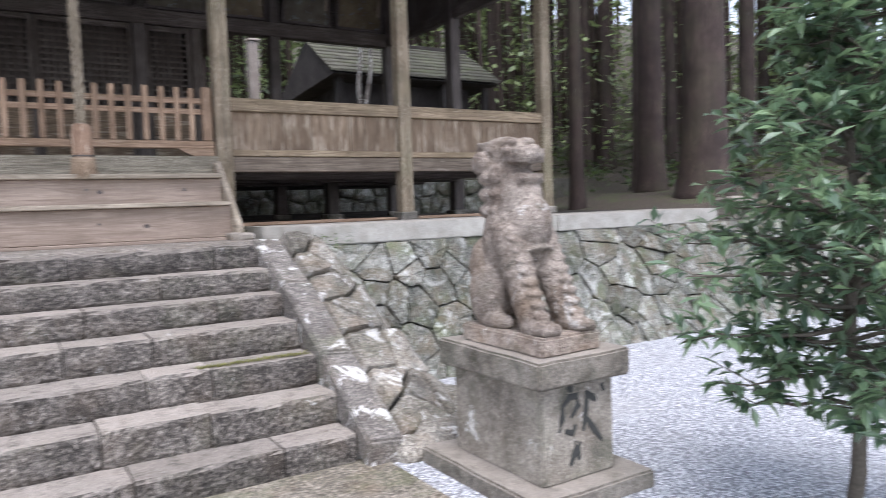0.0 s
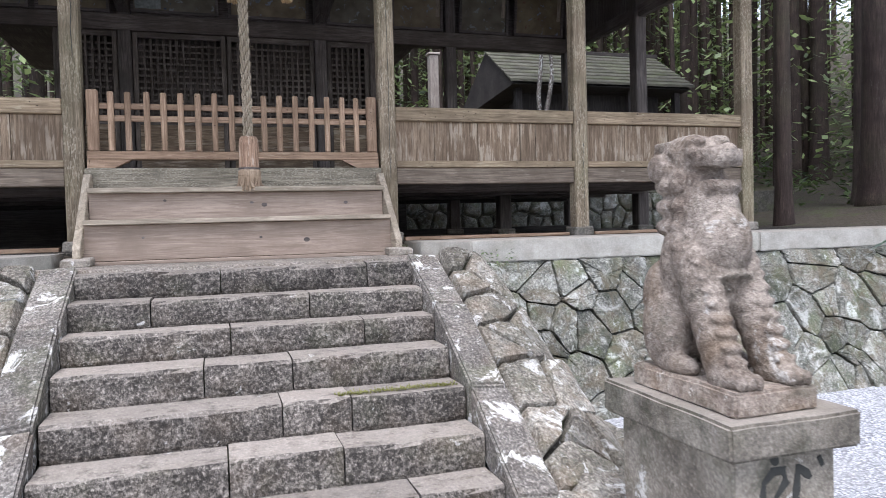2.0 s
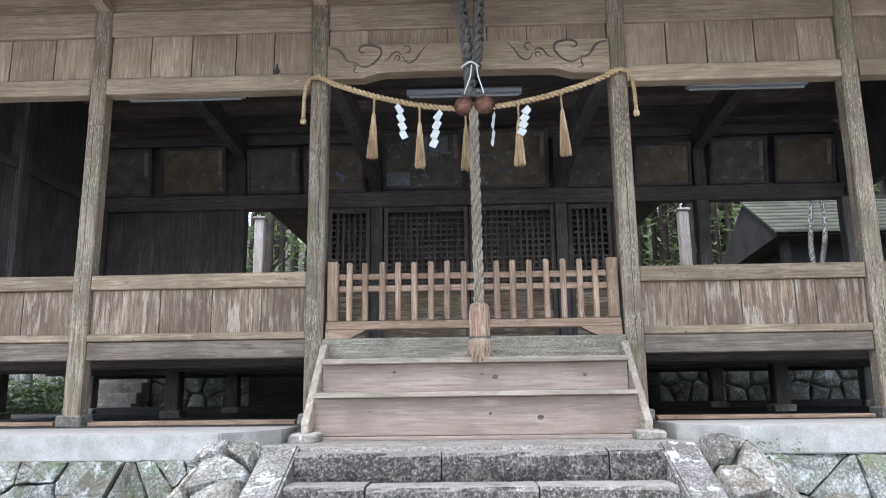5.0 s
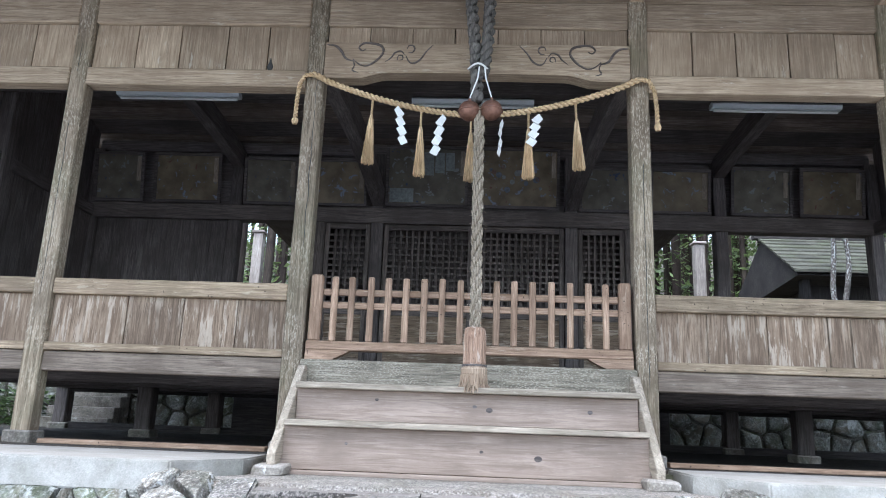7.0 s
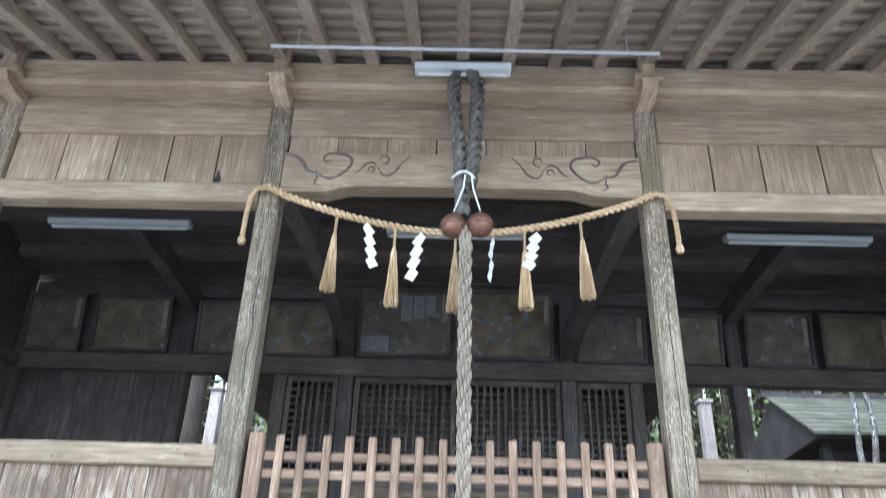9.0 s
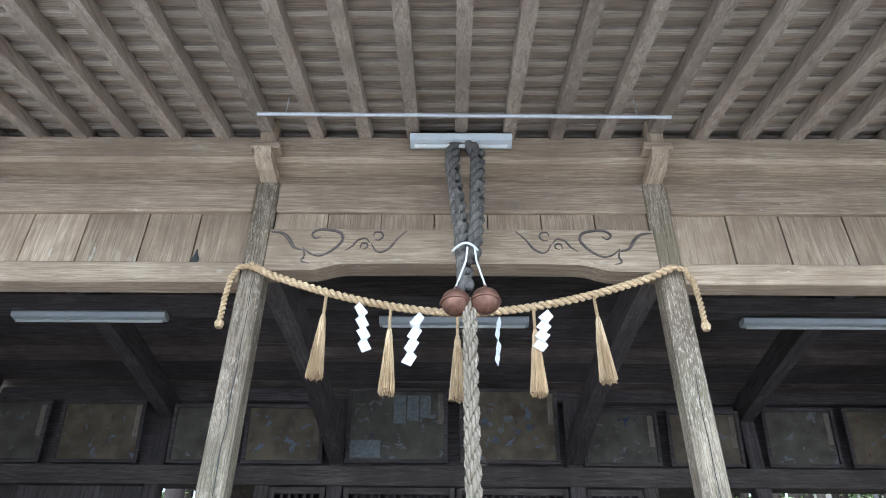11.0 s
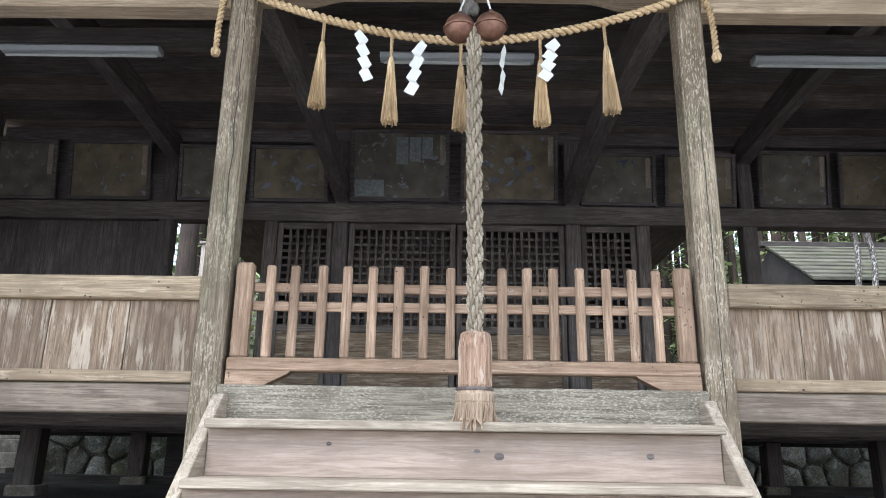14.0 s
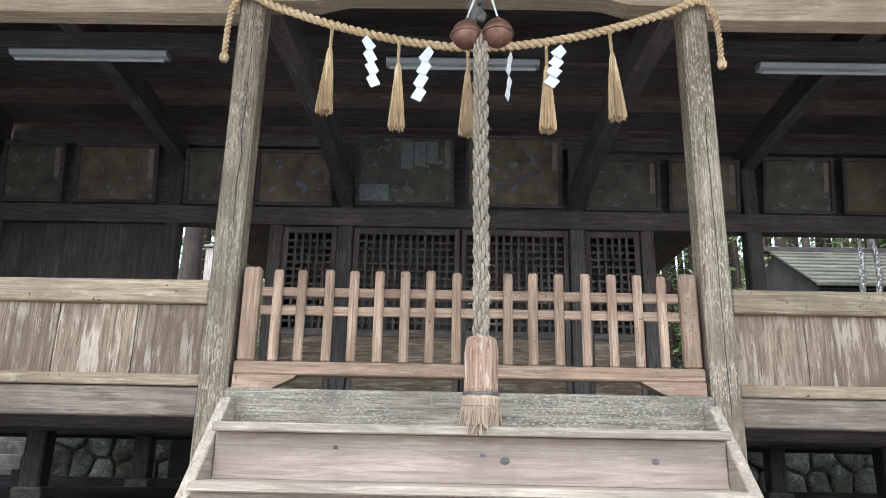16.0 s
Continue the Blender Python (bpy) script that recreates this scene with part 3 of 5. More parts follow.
def post(x, y, z0, z1, w, mats, foot=True):
    bm = bmesh.new()
    box(bm, x - w / 2, x + w / 2, y - w / 2, y + w / 2, z0, z1, 0)
    bmesh.ops.subdivide_edges(bm, edges=[e for e in bm.edges if abs(e.verts[0].co.z - e.verts[1].co.z) > 0.5], cuts=9)
    for v in bm.verts:
        v.co.x += 0.004 * noise.noise((x * 3, y * 3, v.co.z * 1.4))
        v.co.y += 0.004 * noise.noise((x * 5, y * 3 + 9, v.co.z * 1.4))
    bmesh.ops.bevel(bm, geom=[e for e in bm.edges if abs(e.verts[0].co.z - e.verts[1].co.z) > 0.05], offset=0.014, segments=1, affect="EDGES")
    p = part("post", bm, mats[2], hall)
    if foot:
        b = bmesh.new()
        box(b, x - w * 0.72, x + w * 0.72, y - w * 0.72, y + w * 0.72, z0 - 0.09, z0 + 0.003, 0.012, 0.006)
        part("base_stone", b, PEDES, p)
    return p


for i, x in enumerate(POSTS_X):
    w = 0.15 if i in (2, 3) else 0.146
    post(x, FRONT, 1.452, 5.03, w, POST)
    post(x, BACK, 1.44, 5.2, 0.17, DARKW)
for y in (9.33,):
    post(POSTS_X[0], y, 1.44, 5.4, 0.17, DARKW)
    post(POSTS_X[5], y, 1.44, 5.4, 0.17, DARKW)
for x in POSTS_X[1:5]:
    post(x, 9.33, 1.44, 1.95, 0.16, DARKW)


for i, (x, z0, z1, dx) in enumerate(((POSTS_X[1], 2.3, 4.6, -0.01), (POSTS_X[2], 2.9, 4.3, 0.02), (POSTS_X[3], 1.9, 4.2, 0.01), (POSTS_X[4], 1.6, 2.3, 0.02), (POSTS_X[5], 1.9, 3.2, -0.02))):
    bm = bmesh.new()
    w = 0.075 if i in (1, 2) else 0.073
    pts = [(x + dx + 0.012 * noise.noise((i * 5, 0, k * 0.35)), FRONT - w + 0.002, z0 + (z1 - z0) * k / 24) for k in range(25)]
    tube(bm, pts, [0.001] + [0.0035] * 23 + [0.001], 5)
    part("drying_crack", bm, HOLE, hall, "dark drying crack in a post")


BOARDS = {0: (0.27, 0.5, 0.76), 1: (0.32, 0.56, 0.79), 3: (0.21, 0.45, 0.69, 0.78), 4: (0.24, 0.52, 0.77)}   # joints of the panel boards


def front_panel(x0, x1, seed, joints):
    r = random.Random(seed)
    y = FRONT
    block("top_rail", (x0, x1, y - 0.055, y + 0.055, 2.482, 2.608), RAIL, hall, 0.008, 0.004)
    block("lower_rail", (x0, x1, y - 0.06, y + 0.055, 2.05, 2.112), RAIL, hall, 0.006, 0.003)
    block("floor_beam", (x0, x1, y - 0.045, y + 0.06, 1.897, 2.046), BEAM, hall, 0.008, 0.003)
    cuts = [x0 + (x1 - x0) * f for f in (0.0, *joints, 1.0)]
    for a, c in zip(cuts, cuts[1:]):
        dy = r.uniform(-0.005, 0.005)
        block("board", (a + 0.0025, c - 0.0025, y - 0.012 + dy, y + 0.014 + dy, 2.1125, 2.4815), BOARD, hall, 0.003, 0.0015, axis=2)


for i, (a, c) in enumerate(zip(POSTS_X, POSTS_X[1:])):
    if i != 2:
        front_panel(a + 0.075, c - 0.075, 20 + i, BOARDS[i])
for x in (POSTS_X[0], POSTS_X[5]):
    for a, c in ((FRONT + 0.09, 9.24), (9.42, BACK - 0.09)):
        block("side_rail", (x - 0.05, x + 0.05, a, c, 2.48, 2.6), RAIL, hall)
        block("side_board", (x - 0.012, x + 0.012, a, c, 2.06, 2.478), BOARD, hall, 0.003)
        block("side_beam", (x - 0.05, x + 0.05, a, c, 1.9, 2.05), BEAM, hall)
        block("side_lintel", (x - 0.05, x + 0.05, a, c, 4.22, 4.37), DARKW, hall)

for k in range(14):
    y0 = FRONT + 0.09 + k * (BACK - FRONT - 0.18) / 14
    block("end_board", (POSTS_X[0] - 0.015, POSTS_X[0] + 0.011, y0, y0 + (BACK - FRONT - 0.18) / 14 - 0.003, 2.602, 4.219), DARKW, hall, 0.003, 0.001, axis=2)

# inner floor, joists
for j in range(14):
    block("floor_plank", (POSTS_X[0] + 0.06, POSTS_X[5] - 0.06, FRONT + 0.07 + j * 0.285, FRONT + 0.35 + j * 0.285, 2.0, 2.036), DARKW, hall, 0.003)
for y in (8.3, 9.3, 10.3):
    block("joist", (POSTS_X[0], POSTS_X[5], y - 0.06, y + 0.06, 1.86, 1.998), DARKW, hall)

for a, c in zip(POSTS_X, POSTS_X[1:]):
    if abs((a + c) / 2 - C) > 0.5:
        block("ground_sill", (a + 0.14, c - 0.14, FRONT - 0.06, FRONT + 0.05, LEDGE - 0.004, LEDGE + 0.03), FENCE, hall, 0.005, 0.003, "thin reddish sill strip on the ledge")
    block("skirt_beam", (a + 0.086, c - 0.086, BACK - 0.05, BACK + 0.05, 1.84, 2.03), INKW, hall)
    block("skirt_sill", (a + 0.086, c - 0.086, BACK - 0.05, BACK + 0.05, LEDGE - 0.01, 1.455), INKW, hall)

# upper front wall
for i, (a, c) in enumerate(zip(POSTS_X, POSTS_X[1:])):
    x0, x1 = a + 0.074, c - 0.074
    y = FRONT
    block("upper_beam", (x0, x1, y - 0.07, y + 0.06, 4.79, 5.03), UPPER, hall, 0.012, 0.003)
    if i == 2:
        continue
    block("lintel", (x0, x1, y - 0.085, y + 0.06, 4.225, 4.375), UPPER, hall, 0.01, 0.003)
    n = 5
    r = random.Random(60 + i)
    cuts = [0.0]
    for k in range(n):
        cuts.append(cuts[-1] + r.uniform(0.85, 1.15))
    cuts = [x0 + (x1 - x0) * k / cuts[-1] for k in cuts]
    for p, q in zip(cuts, cuts[1:]):
        dy = r.uniform(-0.005, 0.005)
        block("wall_board", (p + 0.004, q - 0.004, y - 0.03 + dy, y + 0.0 + dy, 4.376, 4.789), UPPER, hall, 0.003, 0.001, axis=2)
for k in range(7):
    x0 = C - 1.229 + k * 2.458 / 7
    block("wall_board", (x0 + 0.003, x0 + 2.458 / 7 - 0.003, FRONT - 0.035, FRONT - 0.005, 4.63, 4.789), UPPER, hall, 0.002, 0.001, axis=2)

bm = bmesh.new()
tube(bm, [(-0.335, FRONT - 0.04, 4.5), (-0.335, FRONT - 0.04, 4.46), (-0.335, FRONT - 0.04, 4.42), (-0.335, FRONT - 0.04, 4.385)], [0.003, 0.012, 0.028, 0.012], 9)
for v in bm.verts:
    v.co.y = FRONT - 0.038 + (v.co.y - FRONT + 0.04) * 0.15
part("knot_hole", bm, HOLE, hall, "dark teardrop knot hole in an upper board")


def carved_beam():
    """The bowed tie beam of the middle bay with scrolls cut at both ends."""
    bm = bmesh.new()
    n = 40
    rows = []
    for i in range(n + 1):
        x = C - 1.229 + 2.458 * i / n
        d = abs(x - C)
        z0 = 4.31 + 0.045 * min(1, max(0, (0.92 - d) / 0.16)) + 0.012 * (1 - (d / 1.2) ** 2)
        rows.append([bm.verts.new((x, yy, zz)) for yy, zz in ((FRONT - 0.095, 4.62), (FRONT - 0.1, z0 + 0.03), (FRONT - 0.08, z0), (FRONT + 0.06, z0), (FRONT + 0.06, 4.62))])
    for a, c in zip(rows, rows[1:]):
        for k in range(5):
            bm.faces.new((a[k], c[k], c[(k + 1) % 5], a[(k + 1) % 5]))
    bm.faces.new(rows[0][::-1]), bm.faces.new(rows[-1])
    beam = part("carved_beam", bm, UPPER[0], hall)
    for side in (-1, 1):
        bm = bmesh.new()
        y = FRONT - 0.1

        def groove(points, fat):
            """A tapering incised line, eased through its turning points."""
            pts = [Vector((C + side * a, y, z)) for a, z in points]
            fine = []
            for k in range(len(pts) - 1):
                p0, p1, p2, p3 = pts[max(k - 1, 0)], pts[k], pts[k + 1], pts[min(k + 2, len(pts) - 1)]
                for f in (0.0, 0.25, 0.5, 0.75):
                    fine.append(0.5 * (2 * p1 + (p2 - p0) * f + (2 * p0 - 5 * p1 + 4 * p2 - p3) * f * f + (3 * p1 - p0 - 3 * p2 + p3) * f ** 3))
            fine.append(pts[-1])
            n = len(fine) - 1
            tube(bm, fine, [0.8 * fat * (0.35 + 0.65 * math.sin(math.pi * k / n)) for k in range(n + 1)], 6)

        groove([(1.22, 4.594), (1.15, 4.585), (1.1, 4.54), (1.06, 4.475), (1.0, 4.452)], 0.014)
        groove([(1.0, 4.47), (0.95, 4.425), (0.89, 4.409), (0.83, 4.44), (0.78, 4.49), (0.755, 4.54), (0.775, 4.59), (0.85, 4.612), (0.92, 4.61), (0.955, 4.575), (0.93, 4.545), (0.9, 4.56)], 0.013)
        groove([(1.0, 4.465), (0.985, 4.41), (1.0, 4.37), (0.95, 4.35)], 0.009)
        groove([(0.735, 4.45), (0.69, 4.485), (0.66, 4.53), (0.61, 4.545), (0.58, 4.51)], 0.009)
        groove([(0.64, 4.465), (0.63, 4.505), (0.6, 4.505), (0.595, 4.475), (0.62, 4.465)], 0.008)
        groove([(0.56, 4.565), (0.55, 4.595), (0.515, 4.595), (0.5, 4.565), (0.52, 4.535), (0.55, 4.535)], 0.009)
        groove([(0.57, 4.505), (0.54, 4.45), (0.5, 4.44), (0.45, 4.475), (0.41, 4.54), (0.35, 4.605)], 0.01)
        part("scroll", bm, LATT[0], beam, "dark incised scroll ornament")


carved_beam()
block("wall_plate", (POSTS_X[0] - 0.9, POSTS_X[5] + 0.9, FRONT - 0.035, FRONT + 0.05, 5.0315, 5.1185), UPPER, hall, 0.004)
# purlin and nosings over the posts
block("purlin", (POSTS_X[0] - 1.1, POSTS_X[5] + 1.1, FRONT - 0.2, FRONT + 0.02, 5.12, 5.36), UPPER, hall, 0.03, 0.0)
for x in POSTS_X:
    bm = bmesh.new()
    prof = [(FRONT - 0.06, 5.03), (FRONT - 0.2, 5.035), (FRONT - 0.3, 5.06), (FRONT - 0.34, 5.12), (FRONT - 0.27, 5.14), (FRONT - 0.22, 5.117), (FRONT + 0.06, 5.117), (FRONT + 0.06, 5.03)]
    a = [bm.verts.new((x - 0.055, *p)) for p in prof]
    c = [bm.verts.new((x + 0.055, *p)) for p in prof]
    bm.faces.new(a), bm.faces.new(c[::-1])
    for k in range(8):
        bm.faces.new((a[k], c[k], c[(k + 1) % 8], a[(k + 1) % 8]))
    part("nosing", bm, UPPER[1], hall, "carved bracket end")
    block("bracket_block", (x - 0.1, x + 0.1, FRONT - 0.31, FRONT - 0.204, 5.142, 5.2), UPPER, hall, 0.012)
    block("bracket_stem", (x - 0.052, x + 0.052, FRONT - 0.295, FRONT - 0.204, 5.2, 5.42), UPPER, hall, 0.01)
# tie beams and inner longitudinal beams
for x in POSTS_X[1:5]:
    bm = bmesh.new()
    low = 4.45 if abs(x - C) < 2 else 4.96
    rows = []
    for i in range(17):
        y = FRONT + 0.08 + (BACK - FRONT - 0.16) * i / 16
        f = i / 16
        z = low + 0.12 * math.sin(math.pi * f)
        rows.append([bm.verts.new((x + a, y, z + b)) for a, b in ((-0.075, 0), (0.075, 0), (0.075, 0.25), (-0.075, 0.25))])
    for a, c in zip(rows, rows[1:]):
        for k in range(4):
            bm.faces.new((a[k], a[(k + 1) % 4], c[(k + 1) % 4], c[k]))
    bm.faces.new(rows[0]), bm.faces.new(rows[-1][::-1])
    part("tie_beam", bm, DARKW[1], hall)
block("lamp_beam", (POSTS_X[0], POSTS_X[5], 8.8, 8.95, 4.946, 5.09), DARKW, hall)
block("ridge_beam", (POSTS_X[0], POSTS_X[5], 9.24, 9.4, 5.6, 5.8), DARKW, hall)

# ---- roof: rafters, battens, boards ----
roof = thing("hall_roof", (C, 9.33, 5.36), "low-pitched timber roof with exposed rafters under wide eaves", "roof")
PITCH = 0.29
XL, XR = POSTS_X[0] - 1.3, POSTS_X[5] + 1.3


def under(y):
    """Height of the rafters' upper side."""
    return 5.47 + PITCH * ((y - FRONT) if y < 9.33 else (2 * 9.33 - y - FRONT))


def sloped(bm, x0, x1, y0, y1, t0, t1):
    v = [bm.verts.new((x, y, under(y) + t)) for x in (x0, x1) for y in (y0, y1) for t in (t0, t1)]
    for f in ((0, 1, 3, 2), (4, 6, 7, 5), (0, 4, 5, 1), (2, 3, 7, 6), (0, 2, 6, 4), (1, 5, 7, 3)):
        bm.faces.new([v[i] for i in f])


n_raft = 41
for i in range(n_raft):
    x = XL + 0.05 + (XR - XL - 0.1) * i / (n_raft - 1)
    bm = bmesh.new()
    sloped(bm, x - 0.042, x + 0.042, 5.35, 9.3, -0.1, 0.0)
    part("rafter", bm, RAFT[1], roof)
bm = bmesh.new()
y = 5.42
while y < 9.25:
    sloped(bm, XL, XR, y, y + 0.05, 0.001, 0.03)
    y += 0.15
tagged(part("battens", bm, BATTEN[0], roof), kind="stuff")
bm = bmesh.new()
sloped(bm, XL, XR, 5.3, 9.33, 0.031, 0.06)
part("roof_boards", bm, RAFT[0], roof)
bm = bmesh.new()
sloped(bm, XL - 0.1, XR + 0.1, 5.2, 9.33, 0.062, 0.16)
sloped(bm, XL - 0.1, XR + 0.1, 9.33, 11.95, 0.062, 0.16)
part("roof_cover", bm, ROOFB[0], roof, "dark layered bark roof covering")
bm = bmesh.new()
sloped(bm, XL, XR, 5.3, 5.345, -0.11, 0.03)
part("fascia", bm, RAFT[0], roof)
# the rear slope seen from inside: overlapping planks on purlins
y = 9.36
k = 0
while y < 11.65:
    bm = bmesh.new()
    sloped(bm, XL, XR, y, y + 0.34, 0.0 + 0.012 * (k % 2), 0.03 + 0.012 * (k % 2))
    part("plank", bm, DARKW[0] if k % 2 else INNER[0], roof)
    if k % 2 == 0:
        bm = bmesh.new()
        sloped(bm, XL, XR, y + 0.1, y + 0.2, -0.11, -0.001)
        part("inner_purlin", bm, INNER[0], roof)
    y += 0.335
    k += 1
for x in (XL + 1.2, XR - 1.2):
    bm = bmesh.new()
    v = [bm.verts.new((x, yy, zz)) for yy, zz in ((FRONT, 4.4), (BACK, 4.4), (BACK, under(BACK)), (9.33, under(9.33)), (FRONT, under(FRONT)))]
    f = bm.faces.new(v)
    ex = bmesh.ops.extrude_face_region(bm, geom=[f])
    bmesh.ops.translate(bm, verts=[e for e in ex["geom"] if isinstance(e, bmesh.types.BMVert)], vec=(0.03, 0, 0))
    part("gable_boards", bm, DARKW[2], roof)

# ---- back wall of the hall ----
back = tagged(new("wall_back"), "dark timber back wall with lattice doors", "wall", kind="structure")
ORIGIN[back.name] = Vector((0, 0, 0))
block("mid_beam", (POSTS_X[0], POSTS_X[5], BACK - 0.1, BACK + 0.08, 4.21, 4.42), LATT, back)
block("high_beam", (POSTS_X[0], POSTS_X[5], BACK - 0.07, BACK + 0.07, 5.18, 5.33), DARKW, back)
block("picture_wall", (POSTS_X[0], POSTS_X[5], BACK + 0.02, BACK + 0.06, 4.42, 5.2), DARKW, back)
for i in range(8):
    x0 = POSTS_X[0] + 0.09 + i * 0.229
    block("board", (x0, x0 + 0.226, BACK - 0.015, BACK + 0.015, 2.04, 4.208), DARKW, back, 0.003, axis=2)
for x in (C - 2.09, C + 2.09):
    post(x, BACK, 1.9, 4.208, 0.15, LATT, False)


def lattice(x0, x1):
    d = thing("lattice_door", ((x0 + x1) / 2, BACK, 2.04), "dark timber door with a square lattice upper half", "lattice door", "lattice doors in the back wall")
    z0, z1 = 3.05, 4.208
    for dims in ((x0, x0 + 0.06, 2.04, z1), (x1 - 0.06, x1, 2.04, z1), (x0 + 0.06, x1 - 0.06, 2.04, 2.16), (x0 + 0.06, x1 - 0.06, z0 - 0.08, z0), (x0 + 0.06, x1 - 0.06, z1 - 0.07, z1)):
        block("frame_bar", (dims[0], dims[1], BACK - 0.03, BACK + 0.02, dims[2], dims[3]), LATT, d, 0.004)
    block("door_panel", (x0 + 0.06, x1 - 0.06, BACK - 0.008, BACK + 0.01, 2.16, z0 - 0.08), BOARD, d, 0, axis=0)
    bm = bmesh.new()
    n = max(3, round((x1 - x0 - 0.12) / 0.085))
    for i in range(1, n):
        x = x0 + 0.06 + (x1 - x0 - 0.12) * i / n
        box(bm, x - 0.014, x + 0.014, BACK - 0.022, BACK - 0.004, z0, z1 - 0.07, 0)
    m = round((z1 - 0.07 - z0) / 0.085)
    for i in range(1, m):
        z = z0 + (z1 - 0.07 - z0) * i / m
        box(bm, x0 + 0.06, x1 - 0.06, BACK - 0.002, BACK + 0.012, z - 0.014, z + 0.014, 0)
    part("lattice", bm, LATT[2], d)


for x0, x1 in ((C - 2.01, C - 1.4), (C - 1.21, C - 0.01), (C + 0.01, C + 1.21), (C + 1.4, C + 2.01)):
    lattice(x0, x1)
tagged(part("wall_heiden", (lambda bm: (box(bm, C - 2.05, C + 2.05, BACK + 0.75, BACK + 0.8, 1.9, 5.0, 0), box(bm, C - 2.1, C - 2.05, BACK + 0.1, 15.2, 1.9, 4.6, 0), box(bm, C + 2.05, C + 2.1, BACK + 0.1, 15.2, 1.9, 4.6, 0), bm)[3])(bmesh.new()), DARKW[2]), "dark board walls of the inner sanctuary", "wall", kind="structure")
# added dark sheet where the rear wall below the sanctuary is only in shade
tagged(part("wall_foundation", (lambda bm: (box(bm, -1.95, 4.1, 12.14, 12.3, LEDGE - 0.02, 1.898, 0.01), bm)[1])(bmesh.new()), INKW[0]), "added dark plank sheet standing in for shade under the inner sanctuary", "footing", kind="structure")
tagged(part("heiden_eaves", (lambda bm: (box(bm, C - 3.15, C + 3.0, BACK + 0.12, 15.2, 4.45, 4.52, 0), box(bm, C - 3.0, C + 2.8, BACK + 0.12, 15.0, 4.524, 5.0, 0), bm)[2])(bmesh.new()), DARKW[1]), "dark low eaves behind the hall", "eaves", kind="structure")

# ---- wooden steps of the middle bay ----
wsteps = thing("wooden_steps", (C, 6.9, 1.272), "short flight of greyed plank steps between sloping stringers", "wooden steps")
WX0, WX1 = C - 1.165, C + 1.165
block("tread", (WX0, WX1, 6.86, 7.2, 1.822, 1.862), TREADW, wsteps, 0.006, 0.003)
block("riser", (WX0 + 0.002, WX1 - 0.002, 6.93, 6.955, 1.612, 1.8215), STEPW, wsteps, 0.003)
block("tread", (WX0, WX1, 6.62, 6.96, 1.572, 1.611), TREADW, wsteps, 0.006, 0.003)
block("riser", (WX0 - 0.04, WX1 + 0.04, 6.68, 6.705, 1.3, 1.5715), STEPW, wsteps, 0.003)
block("bottom_sill", (WX0 - 0.06, WX1 + 0.06, 6.62, 6.72, 1.268, 1.299), STEPW, wsteps, 0.006, 0.004)
for x, y, z, q in ((1.42, 6.929, 1.735, 0.012), (1.52, 6.929, 1.715, 0.018), (2.2, 6.929, 1.725, 0.014), (0.75, 6.929, 1.76, 0.01), (1.47, 6.679, 1.45, 0.01), (1.83, 6.679, 1.42, 0.019), (0.6, 6.679, 1.47, 0.009)):
    bm = bmesh.new()
    tube(bm, [(x, y + 0.004, z), (x, y - 0.001, z)], [q, q * 0.95], 10)
    for v in bm.verts:
        v.co.x = x + (v.co.x - x) * 1.35
    part("knot", bm, DARKW[0], wsteps, "dark knot in the plank")
for s in (-1, 1):
    bm = bmesh.new()
    x0, x1 = sorted((C + s * 1.167, C + s * 1.222))
    a = [bm.verts.new((x0, *p)) for p in ((7.2, 1.99), (7.12, 1.99), (6.5, 1.4), (6.5, 1.33), (6.62, 1.33), (7.2, 1.86))]
    c = [bm.verts.new((x1, v.co.y, v.co.z)) for v in a]
    bm.faces.new(a), bm.faces.new(c[::-1])
    for k in range(6):
        bm.faces.new((a[k], c[k], c[(k + 1) % 6], a[(k + 1) % 6]))
    bmesh.ops.recalc_face_normals(bm, faces=bm.faces[:])
    bmesh.ops.bevel(bm, geom=bm.edges[:], offset=0.006, segments=1, affect="EDGES")
    part("stringer", bm, TREADW[1], wsteps)
    b = bmesh.new()
    box(b, C + s * 1.195 - 0.1, C + s * 1.195 + 0.1, 6.44, 6.64, 1.262, 1.332, 0.015, 0.01)
    part("stone_pad", b, PEDES, wsteps, "small grey stone under the stringer")
block("sill_beam", (C - 1.229, C + 1.229, FRONT - 0.11, FRONT + 0.06, 1.863, 2.04), SILLW, hall, 0.012, 0.004, "grey sill beam crusted with pale lichen")

# ---- picket fence ----
fence = thing("picket_fence", (C, FRONT - 0.02, 2.04), "low new-looking cedar picket fence across the doorway", "picket fence")
FY = FRONT - 0.02
for x in (C - 1.16, C + 1.16):
    block("end_post", (x - 0.045, x + 0.045, FY - 0.03, FY + 0.03, 2.186, 2.69), FENCE, fence, 0.012)
for k in range(16):
    x = C - 1.16 + 2.32 * (k + 1) / 17 + random.uniform(-0.006, 0.006)
    block("picket", (x - 0.0245, x + 0.0245, FY - 0.022, FY + 0.006, 2.186, 2.68 + random.uniform(-0.006, 0.004)), FENCE, fence, 0.009, 0.0015)
for z0, z1 in ((2.535, 2.588), (2.437, 2.487)):
    block("cross_rail", (C - 1.114, C + 1.114, FY + 0.007, FY + 0.03, z0, z1), FENCE, fence, 0.004)
block("bottom_rail", (C - 1.21, C + 1.21, FY - 0.045, FY + 0.045, 2.116, 2.1855), FENCE, fence, 0.008)
